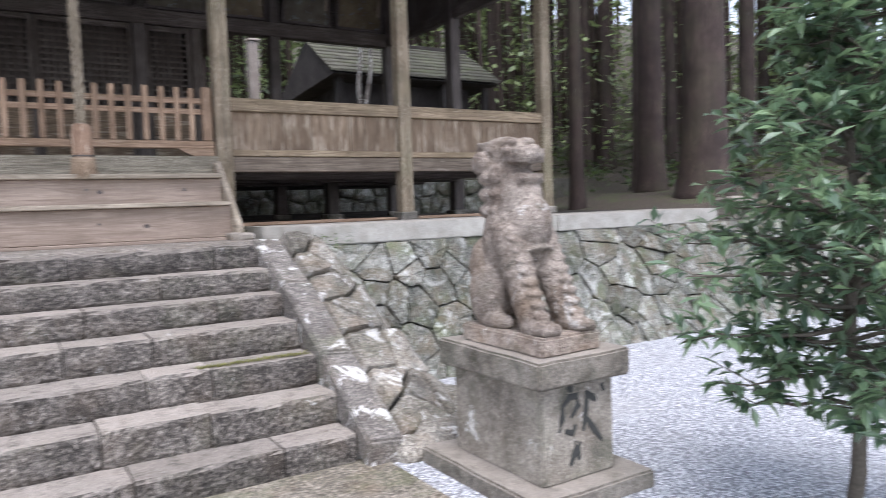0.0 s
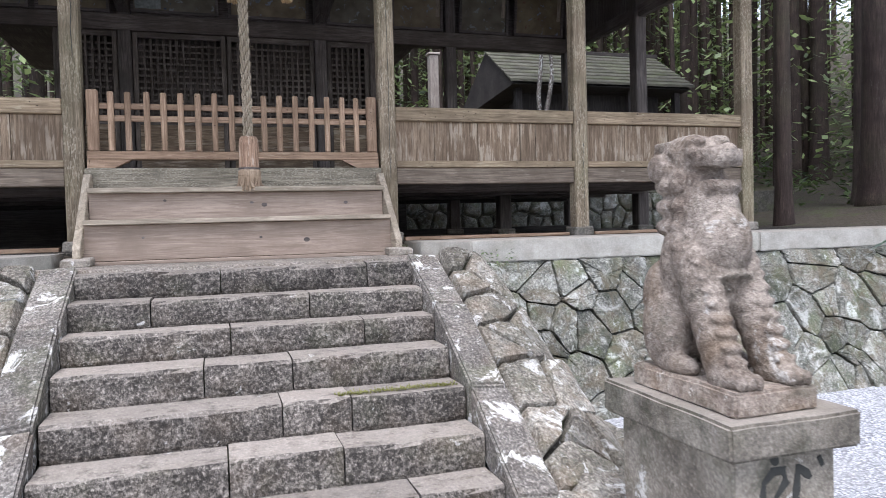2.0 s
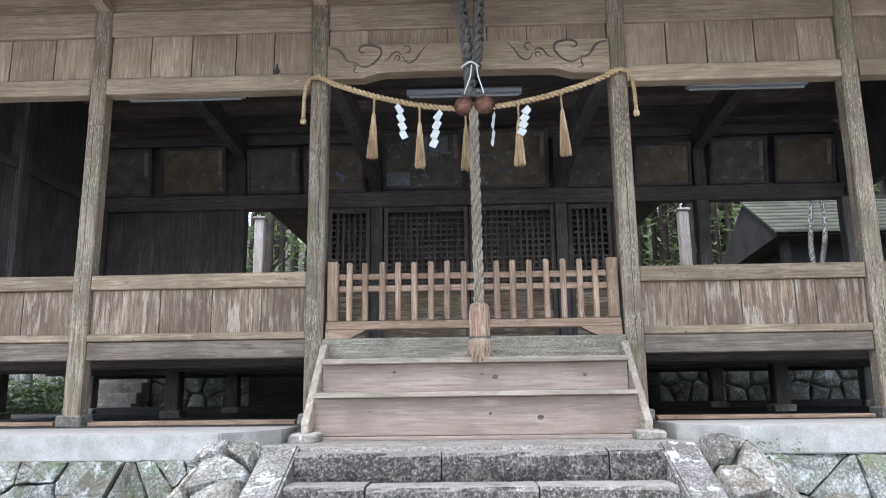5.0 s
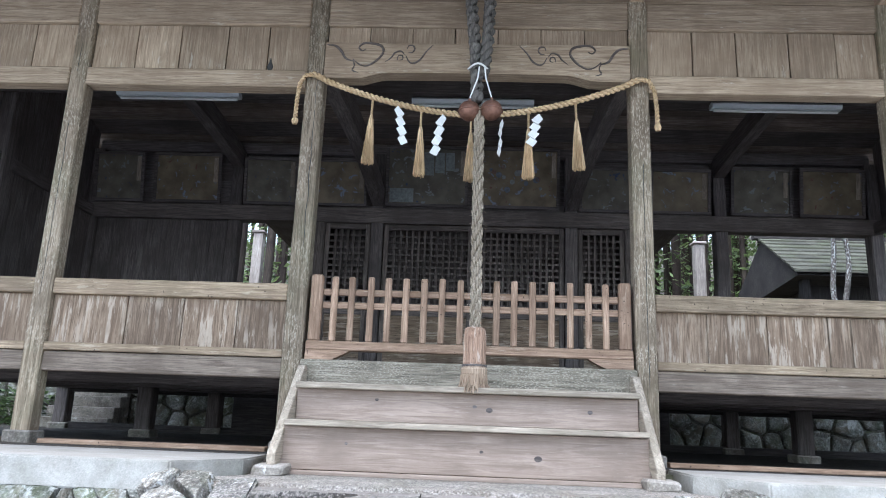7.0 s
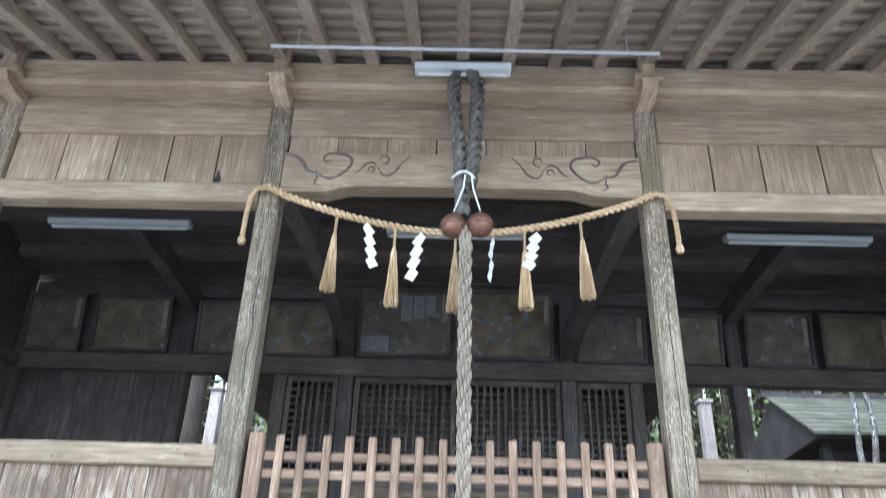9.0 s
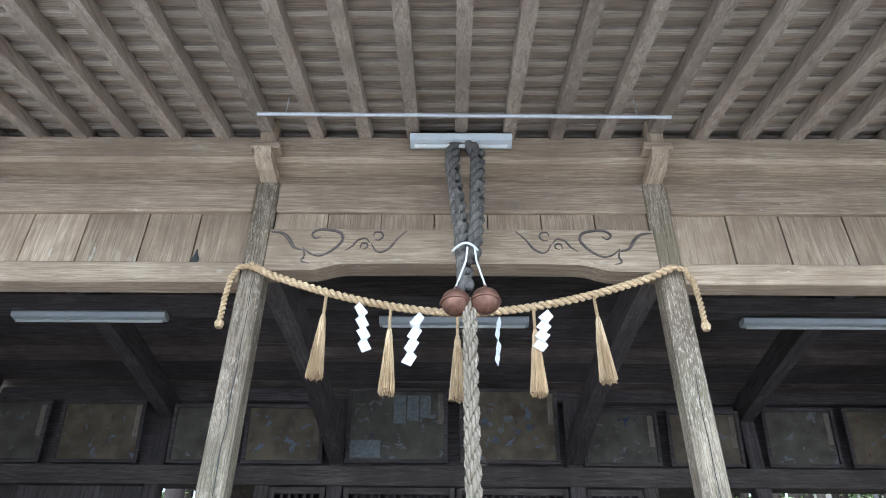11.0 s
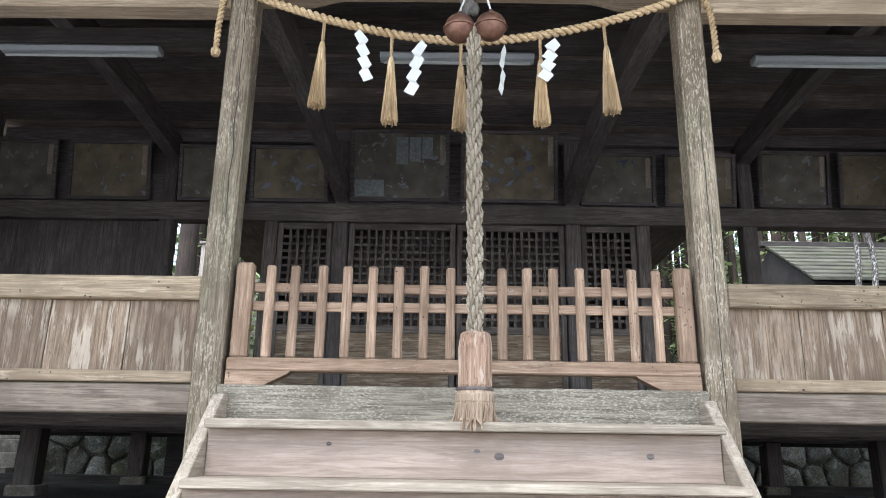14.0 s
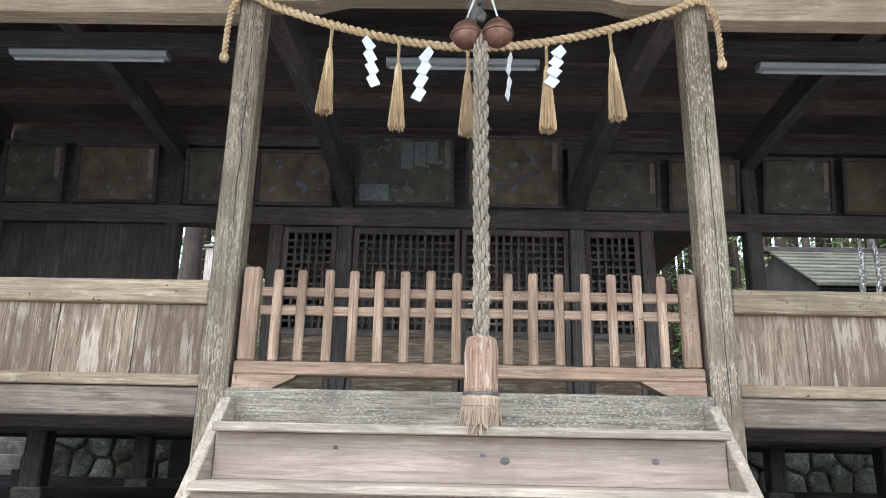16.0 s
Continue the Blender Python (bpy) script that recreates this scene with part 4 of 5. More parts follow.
for s in (-1, 1):
    bm = bmesh.new()
    prof = [(1.21, 2.1155), (0.88, 2.1155), (0.9, 2.1), (0.95, 2.075), (1.0, 2.062), (1.21, 2.0405)]
    prof[-1] = (1.21, 2.0405)
    prof[-2] = (1.02, 2.0405)
    a = [bm.verts.new((C + s * p[0], FY - 0.04, p[1])) for p in prof]
    c = [bm.verts.new((v.co.x, FY + 0.04, v.co.z)) for v in a]
    bm.faces.new(a), bm.faces.new(c[::-1])
    for k in range(6):
        bm.faces.new((a[k], c[k], c[(k + 1) % 6], a[(k + 1) % 6]))
    bmesh.ops.recalc_face_normals(bm, faces=bm.faces[:])
    part("foot", bm, FENCE[0], fence)

# ---- bell rope, bells ----
RX, RY = 1.41, 6.93
bell_rope = thing("bell_rope", (RX, RY, 1.8), "thick hemp bell rope ending in a wooden grip and tassel", "bell rope")
bm = bmesh.new()
ROPE_LINE = [Vector((RX + 0.012 * (z - 2.26) / 1.7 * math.sin(z * 1.4), RY, z)) for z in [2.26 + 1.66 * k / 190 for k in range(191)]]
for strand in range(3):
    for yarn in range(4):
        pts = []
        for p in ROPE_LINE:
            t = 2 * math.pi * ((p.z - 2.26) / 0.3 + strand / 3)
            u = 2 * math.pi * (-(p.z - 2.26) / 0.11 + yarn / 4) + t
            q = Vector((math.cos(t), math.sin(t), 0)) * 0.0225
            pts.append(p + q + Vector((math.cos(u), math.sin(u), 0)) * 0.0125)
        tube(bm, pts, 0.0105, 5)
r = random.Random(14)
for k in range(70):
    p = ROPE_LINE[r.randrange(5, 185)]
    a = r.uniform(0, 6.283)
    q = Vector((math.cos(a), math.sin(a), r.uniform(-0.6, 0.6)))
    tube(bm, [p + q * 0.038, p + q * 0.055, p + q * r.uniform(0.058, 0.075) - Vector((0, 0, 0.01))], 0.0013, 3)
part("rope", bm, HEMP[2], bell_rope, smooth=True)
bm = bmesh.new()
twisted(bm, [(RX - 0.03, RY, 3.98), (RX - 0.05, RY + 0.03, 4.4), (RX - 0.11, RY + 0.08, 5.0), (RX - 0.1, RY + 0.12, 5.2), (RX - 0.02, RY + 0.12, 5.24), (RX + 0.06, RY + 0.1, 5.1), (RX + 0.04, RY + 0.03, 4.5), (RX + 0.01, RY, 4.2)], 0.05, 3, 0.26)
part("upper_rope", bm, HEMPD[2], bell_rope, "darker doubled rope above the bells", smooth=True)
bm = bmesh.new()
N = 10
prof = [(0.06, 2.275), (0.074, 2.262), (0.083, 2.2), (0.08, 2.1), (0.083, 2.03), (0.075, 2.008)]
tube(bm, [(RX, RY, z) for r, z in prof], [r for r, z in prof], N)
part("grip", bm, GRIP[2], bell_rope, "reddish wooden grip with peeling bark")
for z in (2.012,):
    bm = bmesh.new()
    tube(bm, [(RX, RY, z - 0.006), (RX, RY, z + 0.006)], 0.087, 12)
    part("band", bm, DARKW[0], bell_rope, "dark wire band")
bm = bmesh.new()
r = random.Random(9)
tube(bm, [(RX, RY, 2.006), (RX, RY, 1.985), (RX, RY, 1.955), (RX, RY, 1.93), (RX, RY, 1.86), (RX, RY, 1.83)], [0.078, 0.094, 0.092, 0.066, 0.074, 0.05], 14)
for k in range(220):
    t = r.uniform(0, 2 * math.pi)
    q = Vector((math.cos(t), math.sin(t), 0))
    top = 1.995 - 0.03 * r.random()
    rr = r.uniform(0.055, 0.1)
    pts = [Vector((RX, RY, top)) + q * 0.07, Vector((RX, RY, top - 0.05)) + q * 0.088, Vector((RX, RY, top - 0.1)) + q * rr * 0.95, Vector((RX + r.uniform(-0.02, 0.02), RY, 1.84 + r.uniform(-0.02, 0.04))) + q * rr]
    tube(bm, pts, 0.006, 4)
part("tassel", bm, FRAY[2], bell_rope, "frayed brown rope end")
for s, by in ((-1, 0.0), (1, -0.02)):
    cx, cz = RX + s * 0.082 - 0.005, 3.905
    bell = thing("suzu_bell", (cx, RY + by, cz - 0.08), "round tarnished copper shrine bell on a cord", "bell", "pair of shrine bells")
    bm = bmesh.new()
    bmesh.ops.create_uvsphere(bm, u_segments=20, v_segments=14, radius=0.082)
    for v in bm.verts:
        v.co = Vector((v.co.x, v.co.y, v.co.z * 0.95)) + Vector((cx, RY + by, cz))
    part("shell", bm, BELLM, bell, smooth=True)
    bm = bmesh.new()
    tube(bm, [(cx + 0.084 * math.cos(t), RY + by + 0.084 * math.sin(t), cz - 0.006) for t in [2 * math.pi * k / 24 for k in range(25)]], 0.006, 5)
    part("rim", bm, BELLM, bell)
    bm = bmesh.new()
    tube(bm, [(cx, RY + by, cz + 0.075), (cx, RY + by, cz + 0.1)], 0.012, 8)
    part("loop", bm, BELLM, bell)
    bm = bmesh.new()
    tube(bm, [(cx, RY + by, cz + 0.1), (RX + s * 0.03, RY - 0.05, 4.15), (RX + s * 0.02, RY - 0.06, 4.24)], 0.006, 5)
    part("cord", bm, PAPER, bell, "white cord")
bm = bmesh.new()
tube(bm, [(RX - 0.03 + 0.075 * math.cos(t), RY + 0.075 * math.sin(t), 4.25 + 0.01 * math.sin(3 * t)) for t in [2 * math.pi * k / 20 for k in range(21)]], 0.008, 5)
part("tie_cord", bm, PAPER, bell_rope, "white tying cord")

# ---- sacred straw rope with tassels and paper streamers ----
SY = FRONT - 0.125


def sag(x):
    d = (x - C) / 1.305
    return 3.985 + 0.32 * abs(d) ** 1.75


shime = thing("straw_rope", (C, SY, 3.9), "thin golden straw rope slung between the two middle posts", "straw rope")
bm = bmesh.new()
xs = [C - 1.305 + 2.61 * i / 40 for i in range(41)]
line = [(-0.075, SY + 0.04, 3.93), (-0.07, SY + 0.03, 4.1), (-0.055, SY + 0.02, 4.24), (-0.01, SY, 4.305)] + [(x, SY, sag(x) + (0.012 if abs(x - C) > 1.2 else 0)) for x in xs] + [(2.73, SY, 4.3), (2.775, SY + 0.02, 4.22), (2.79, SY + 0.03, 4.08), (2.795, SY + 0.04, 3.93)]
twisted(bm, line[4:-4], 0.026, 2, 0.085, 6)
twisted(bm, line[:5][::-1], 0.019, 2, 0.06, 6)
twisted(bm, line[-5:], 0.019, 2, 0.06, 6)
part("rope", bm, STRAW[0], shime, smooth=True)
for x in (-0.075, 2.795):
    bm = bmesh.new()
    tube(bm, [(x, SY + 0.04, 3.95), (x, SY + 0.04, 3.93), (x, SY + 0.04, 3.9)], [0.02, 0.03, 0.02], 8)
    part("knot", bm, STRAW[2], shime)


def straw_tassel(x, length, lean):
    z = sag(x) - 0.02
    t = thing("straw_tassel", (x, SY, z - length), "golden straw tassel hanging from the sacred rope", "straw tassel", "tassels on the straw rope")
    bm = bmesh.new()
    twisted(bm, [(x, SY, z + 0.03), (x + lean * 0.3, SY, z - length * 0.3)], 0.011, 2, 0.04, 5)
    part("cord", bm, STRAW[2], t)
    bm = bmesh.new()
    r = random.Random(int(x * 1000))
    top = Vector((x + lean * 0.3, SY, z - length * 0.28))
    tube(bm, [top + Vector((0, 0, 0.015)), top - Vector((0, 0, 0.02)), top - Vector((-lean * 0.2, 0, length * 0.3)), top - Vector((-lean * 0.4, 0, length * 0.5))], [0.012, 0.02, 0.028, 0.024], 10)
    for k in range(190):
        a = r.uniform(0, 2 * math.pi)
        q = Vector((math.cos(a), math.sin(a), 0))
        rr = 0.05 * math.sqrt(r.random())
        end = top + Vector((lean * 0.5, 0, -length * 0.7 + r.uniform(-0.015, 0.012)))
        tube(bm, [top + q * 0.012, top + q * rr * 0.55 + Vector((lean * 0.12, 0, -length * 0.22)), end + q * rr], 0.0028, 3)
    part("straw", bm, STRAW[2], t, "loose golden straw")


for x, ln, lean in ((0.55, 0.54, -0.02), (0.94, 0.54, 0.0), (1.335, 0.53, 0.0), (1.785, 0.54, 0.0), (2.15, 0.55, 0.03)):
    straw_tassel(x, ln, lean)


def streamer(x, z, w, h, lean, turn, way):
    """White paper cut and folded into a zigzag band; way: to which side it steps."""
    bm = bmesh.new()
    rungs, px, pz = [], 0.0, 0.0
    for k in range(4):
        rungs += [(px, pz), (px + 0.6 * w, pz - h)]
        px, pz = px + lean, pz - 1.36 * h
    front = []
    for k, (a, c) in enumerate(rungs):
        wide = 0.55 if k == 0 else 1.0
        y0 = 0.005 if (k // 2) % 2 else -0.005
        front.append([bm.verts.new((way * e, y0, f)) for e, f in ((a, c), (a + w * wide, c + 0.5 * w * (2 - wide)))])
    rear = [[bm.verts.new(v.co + Vector((0, 0.0015, 0))) for v in pair] for pair in front]
    for k in range(len(rungs) - 1):
        for side in (front, rear):
            bm.faces.new((side[k][0], side[k][1], side[k + 1][1], side[k + 1][0]))
        for j in (0, 1):
            bm.faces.new((front[k][j], rear[k][j], rear[k + 1][j], front[k + 1][j]))
    bmesh.ops.recalc_face_normals(bm, faces=bm.faces[:])
    m = Matrix.Translation((x - way * 0.5 * w, SY - 0.02, z - 0.8 * w)) @ Matrix.Rotation(turn, 4, "Z")
    bmesh.ops.transform(bm, matrix=m, verts=bm.verts[:])
    tagged(part("paper_streamer", bm, PAPER), "white zigzag paper streamer on the sacred rope", "paper streamer", "paper streamers on the straw rope")


streamer(0.752, 4.05, 0.052, 0.057, 0.012, 0.1, 1)
streamer(1.115, 3.985, 0.056, 0.06, 0.013, -0.1, -1)
streamer(1.565, 3.945, 0.042, 0.058, 0.006, 1.05, -1)
streamer(1.865, 4.0, 0.06, 0.046, 0.014, 0.2, -1)

# ---- lamps ----
def strip_lamp(x0, x1, y, z):
    l = thing("strip_lamp", ((x0 + x1) / 2, y, z), "unlit white fluorescent strip lamp fixed under a beam", "strip lamp", "strip lamps")
    bm = bmesh.new()
    prof = [(-0.045, 0.0), (0.045, 0.0), (0.065, 0.035), (0.045, 0.06), (-0.045, 0.06), (-0.065, 0.035)]
    a = [bm.verts.new((x0, y + p, z + q)) for p, q in prof]
    c = [bm.verts.new((x1, y + p, z + q)) for p, q in prof]
    bm.faces.new(a), bm.faces.new(c[::-1])
    for k in range(6):
        bm.faces.new((a[k], c[k], c[(k + 1) % 6], a[(k + 1) % 6]))
    part("housing", bm, LAMPM, l)
    bm = bmesh.new()
    tube(bm, [(x0 + 0.03, y, z - 0.018), (x1 - 0.03, y, z - 0.018)], 0.014, 8)
    part("tube", bm, PAPER, l)


for x0, x1, z in ((0.69, 1.96, 4.85), (-2.46, -1.14, 4.885), (3.77, 5.07, 4.855)):
    strip_lamp(x0, x1, 8.875, z)
strip_lamp(1.02, 1.7, 7.035, 5.2)
rod = thing("steel_rod", (C, 6.55, 4.97), "thin galvanised rod slung under the eaves", "rod")
bm = bmesh.new()
tube(bm, [(0.13, 6.55, 4.985), (2.6, 6.55, 4.965)], 0.013, 8)
part("pipe", bm, STEEL, rod)
for x in (0.3, 2.4):
    bm = bmesh.new()
    tube(bm, [(x, 6.55, 4.98), (x, 6.56, 5.13)], 0.004, 5)
    part("hanger", bm, STEEL, rod)

# ---- votive pictures ----
def picture_material(seed, ground, tones):
    m, nt, b = shade("votive painting", 0.55)
    v = coords(nt, (1, 1, 1), False)
    n1 = noise_tex(nt, v, 5.0 + seed * 0.3, 3, 0.5)
    n2 = noise_tex(nt, v, 9.0 + seed * 0.2, 5, 0.65, 0.6)
    col = ramp(nt, n1, [(0.35, ground), (0.65, tuple(g * 1.7 for g in ground))])
    col = mix(nt, gate(nt, n2, 0.6, 0.63), col, tones[0])
    col = mix(nt, gate(nt, n2, 0.36, 0.33), col, tones[1])
    nt.links.new(col, b.inputs["Base Color"])
    return m


PICS = [picture_material(k, g, t) for k, (g, t) in enumerate((((0.1, 0.085, 0.06), ((0.22, 0.22, 0.21), (0.05, 0.07, 0.12))), ((0.13, 0.1, 0.06), ((0.2, 0.22, 0.26), (0.15, 0.07, 0.05)))))]


PICTONE = [plain("faded pigment", c, 0.7, 0.3) for c in ((0.22, 0.23, 0.21), (0.17, 0.11, 0.08), (0.14, 0.15, 0.17))]


def votive(x0, x1, z0, z1, k):
    p = thing("votive_picture", ((x0 + x1) / 2, BACK - 0.12, z0), "faded framed votive painting leaning from the wall", "votive picture", "votive pictures over the doors")
    m = Matrix.Translation((0, BACK - 0.1, z0)) @ Matrix.Rotation(radians(9), 4, "X") @ Matrix.Translation((0, 0, -z0))
    for dims in ((x0, x1, z0, z0 + 0.04), (x0, x1, z1 - 0.04, z1), (x0, x0 + 0.04, z0 + 0.04, z1 - 0.04), (x1 - 0.04, x1, z0 + 0.04, z1 - 0.04)):
        bm = bmesh.new()
        box(bm, dims[0], dims[1], -0.03, 0.015, dims[2], dims[3], 0.004, 0, m)
        part("frame_bar", bm, DARKW[0], p)
    bm = bmesh.new()
    box(bm, x0 + 0.04, x1 - 0.04, -0.005, 0.01, z0 + 0.04, z1 - 0.04, 0, 0, m)
    part("painting", bm, PICS[k % 2], p)
    bm = bmesh.new()
    box(bm, x1 - 0.11, x1 - 0.055, -0.009, -0.005, z1 - 0.4, z1 - 0.06, 0, 0, m)
    part("inscription", bm, RAFT[2], p, "pale upright inscription strip")
    if k == 4:
        for name, a, c, e, f in (("painted_screen", 0.46, 0.58, 0.52, 0.9), ("painted_screen", 0.595, 0.71, 0.56, 0.9), ("painted_screen", 0.725, 0.83, 0.6, 0.9), ("painted_sheet", 0.05, 0.34, 0.07, 0.3)):
            bm = bmesh.new()
            box(bm, x0 + (x1 - x0) * a, x0 + (x1 - x0) * c, -0.0085, -0.005, z0 + (z1 - z0) * e, z0 + (z1 - z0) * f, 0, 0, m)
            part(name, bm, PICTONE[0], p, "pale grey painted shape")
    if k == 5:
        r = random.Random(3)
        for q in range(16):
            bm = bmesh.new()
            cx, cz, rad = x0 + (x1 - x0) * r.uniform(0.15, 0.85), z0 + (z1 - z0) * r.uniform(0.3, 0.7), r.uniform(0.02, 0.045)
            tube(bm, [(cx, -0.009, cz), (cx, -0.004, cz)], rad, 9)
            bmesh.ops.transform(bm, matrix=m, verts=bm.verts[:])
            part("painted_flower", bm, PICTONE[q % 3], p)


for k, (x0, x1, z0, z1) in enumerate(((-3.9, -3.2, 4.43, 5.12), (-3.06, -2.12, 4.43, 5.12), (-1.8, -1.05, 4.43, 5.08), (-0.98, -0.1, 4.43, 5.08), (0.15, 1.27, 4.45, 5.28), (1.4, 2.5, 4.45, 5.28), (2.76, 3.6, 4.43, 5.04), (3.7, 4.5, 4.43, 5.04), (4.76, 5.56, 4.43, 5.08), (5.66, 6.5, 4.43, 5.08))):
    votive(x0, x1, z0, z1, k)

# ---- guardian statue on its pedestal ----
ped = thing("statue_pedestal", (3.16, 3.35, G), "lichened granite pedestal with carved characters on its front", "pedestal")


def slab(name, dims, mat, parent, bevel, label=""):
    bm = bmesh.new()
    box(bm, *dims, 0, 0.004)
    bmesh.ops.subdivide_edges(bm, edges=bm.edges[:], cuts=5, use_grid_fill=True)
    for v in bm.verts:
        v.co += 0.006 * Vector((noise.noise(v.co * 7), noise.noise(v.co * 7 + Vector((9, 0, 0))), noise.noise(v.co * 7 + Vector((0, 9, 0)))))
    es = [e for e in bm.edges if len(e.link_faces) == 2 and e.calc_face_angle() > 1.0]
    bmesh.ops.bevel(bm, geom=es, offset=bevel, segments=2, affect="EDGES")
    return part(name, bm, mat, parent, label)


slab("base_slab", (2.77, 3.55, 2.83, 3.87, G - 0.06, 0.125), PEDES, ped, 0.012)
die = slab("die", (2.92, 3.4, 2.97, 3.73, 0.122, 0.615), PEDES, ped, 0.01, "pale granite block with carved strokes")
slab("cap", (2.86, 3.465, 2.905, 3.795, 0.612, 0.755), PEDES, ped, 0.012)
slab("plinth", (2.945, 3.34, 2.985, 3.68, 0.752, 0.85), LION, ped, 0.012)
# the carved character on the front: flat strokes coloured like shadow in the cuts
for stroke in ([(0.17, 0.61), (0.19, 0.585), (0.2, 0.57)], [(0.11, 0.38), (0.13, 0.44), (0.135, 0.5)], [(0.13, 0.5), (0.18, 0.545), (0.23, 0.545), (0.24, 0.5), (0.19, 0.44)],
               [(0.15, 0.38), (0.2, 0.36), (0.22, 0.4)], [(0.18, 0.2), (0.21, 0.26), (0.22, 0.32)], [(0.24, 0.22), (0.23, 0.28), (0.25, 0.31)], [(0.3, 0.56), (0.29, 0.46), (0.27, 0.36)],
               [(0.3, 0.55), (0.34, 0.52), (0.36, 0.5)], [(0.29, 0.43), (0.34, 0.36), (0.4, 0.29)], [(0.4, 0.58), (0.42, 0.54)]):
    bm = bmesh.new()
    n = len(stroke)
    pts = [(2.92 + x * 0.98, 2.968, z) for x, z in stroke]
    tube(bm, pts, [0.012] + [0.02] * (n - 2) + [0.01], 6)
    for v in bm.verts:
        v.co.y = 2.966 + (v.co.y - 2.968) * 0.2
    part("carved_stroke", bm, HOLE, die, "dark carved stroke, shadow of the cut in its colour")


def guardian():
    """A seated lion-dog with upright forelegs, built of rounded masses and fused into one skin."""
    bm = bmesh.new()
    ox, oy, oz = 3.145, 3.33, 0.845

    def blob(x, y, z, rx, ry, rz, ax=0.0, az=0.0):
        m = Matrix.Translation((ox + x, oy + y, oz + z)) @ Euler((radians(ax), 0, radians(az))).to_matrix().to_4x4() @ Matrix.Diagonal((rx, ry, rz, 1))
        bmesh.ops.create_icosphere(bm, subdivisions=3, radius=1.0, matrix=m)

    # haunches, trunk and chest
    for s in (-1, 1):
        blob(s * 0.115, 0.2, 0.17, 0.085, 0.14, 0.19)
        blob(s * 0.135, 0.1, 0.035, 0.055, 0.14, 0.05)
        blob(s * 0.11, 0.25, 0.32, 0.07, 0.09, 0.14, 10)
        # forelegs raked forward to heavy paws
        for k in range(8):
            f = k / 7
            blob(s * (0.1 + 0.015 * f), 0.02 - 0.21 * f, 0.46 - 0.42 * f, 0.085 - 0.014 * f, 0.105 - 0.025 * f, 0.09)
        blob(s * 0.115, -0.24, 0.035, 0.066, 0.095, 0.05)
        for k in range(3):
            blob(s * 0.115 + (k - 1) * 0.038, -0.315, 0.03, 0.021, 0.035, 0.032)
    blob(0, 0.2, 0.3, 0.16, 0.14, 0.28, 4)
    blob(0, 0.13, 0.45, 0.165, 0.15, 0.25, 10)
    blob(0, 0.07, 0.5, 0.15, 0.12, 0.2, 10)
    blob(0, 0.13, 0.66, 0.135, 0.125, 0.16)
    blob(0, 0.03, 0.36, 0.15, 0.13, 0.2, 25)
    blob(0, 0.0, 0.42, 0.14, 0.11, 0.16, 20)
    blob(0, 0.06, 0.62, 0.125, 0.15, 0.2, 14)
    blob(0, -0.01, 0.5, 0.13, 0.13, 0.19, 24)
    # bands across the chest
    for k in range(5):
        blob(0, 0.02 - 0.03 * k, 0.64 - 0.06 * k, 0.095, 0.04, 0.017, -20)
    # mane in curls
    for row in range(3):
        for k in range(8):
            t = radians(-115 + 33 * k)
            blob(0.118 * math.sin(t), 0.16 + 0.118 * math.cos(t), 0.6 + row * 0.085, 0.04, 0.04, 0.036)
    # square head, jaw and muzzle
    def chunk(x, y, z, rx, ry, rz, ax=0.0):
        m = Matrix.Translation((ox + x, oy + y, oz + z)) @ Euler((radians(ax), 0, 0)).to_matrix().to_4x4() @ Matrix.Diagonal((rx * 2, ry * 2, rz * 2, 1))
        bmesh.ops.create_cube(bm, size=1.0, matrix=m)

    blob(0, 0.2, 0.83, 0.12, 0.135, 0.12)
    chunk(0, 0.19, 0.86, 0.1, 0.115, 0.1)
    blob(0, 0.17, 0.91, 0.115, 0.15, 0.075)
    chunk(0, 0.035, 0.88, 0.08, 0.11, 0.036, 5)
    blob(0, 0.02, 0.875, 0.09, 0.125, 0.052)
    blob(0, -0.05, 0.872, 0.08, 0.05, 0.045)
    chunk(0, 0.03, 0.757, 0.08, 0.095, 0.024, -3)
    blob(0, 0.1, 0.8, 0.09, 0.1, 0.06)
    blob(0, 0.03, 0.75, 0.096, 0.12, 0.036)
    blob(0, -0.03, 0.757, 0.086, 0.06, 0.03)
    blob(0, -0.075, 0.905, 0.04, 0.03, 0.025)
    for s in (-1, 1):
        blob(s * 0.06, 0.07, 0.945, 0.042, 0.07, 0.03)
        blob(s * 0.085, 0.045, 0.9, 0.026, 0.034, 0.022)
        blob(s * 0.125, 0.24, 0.85, 0.028, 0.065, 0.06, -25)
        blob(s * 0.1, 0.12, 0.78, 0.04, 0.06, 0.06)
        # whorls down the flank and ridges down the foreleg
        for k in range(6):
            blob(s * (0.155 - 0.004 * k), 0.06 - 0.03 * k, 0.52 - 0.075 * k, 0.026, 0.03, 0.03)
        for k in range(8):
            blob(s * 0.115, -0.065 - 0.027 * k, 0.46 - 0.052 * k, 0.054, 0.027, 0.015, 30)
    # upright tail at the back
    for k in range(6):
        blob(0, 0.33 - 0.006 * k, 0.12 + 0.085 * k, 0.07 - 0.005 * k, 0.035, 0.07)
    for v in bm.verts:
        v.co.z = oz + (v.co.z - oz) * 1.045
    ob = part("guardian_lion_statue", bm, LION, smooth=True)
    re = ob.modifiers.new("skin", "REMESH")
    re.mode, re.voxel_size, re.use_smooth_shade = "VOXEL", 0.009, True
    sm = ob.modifiers.new("worn", "SMOOTH")
    sm.factor, sm.iterations = 0.5, 2
    tex = bpy.data.textures.new("weathering", "CLOUDS")
    tex.noise_scale = 0.035
    d = ob.modifiers.new("pitted", "DISPLACE")
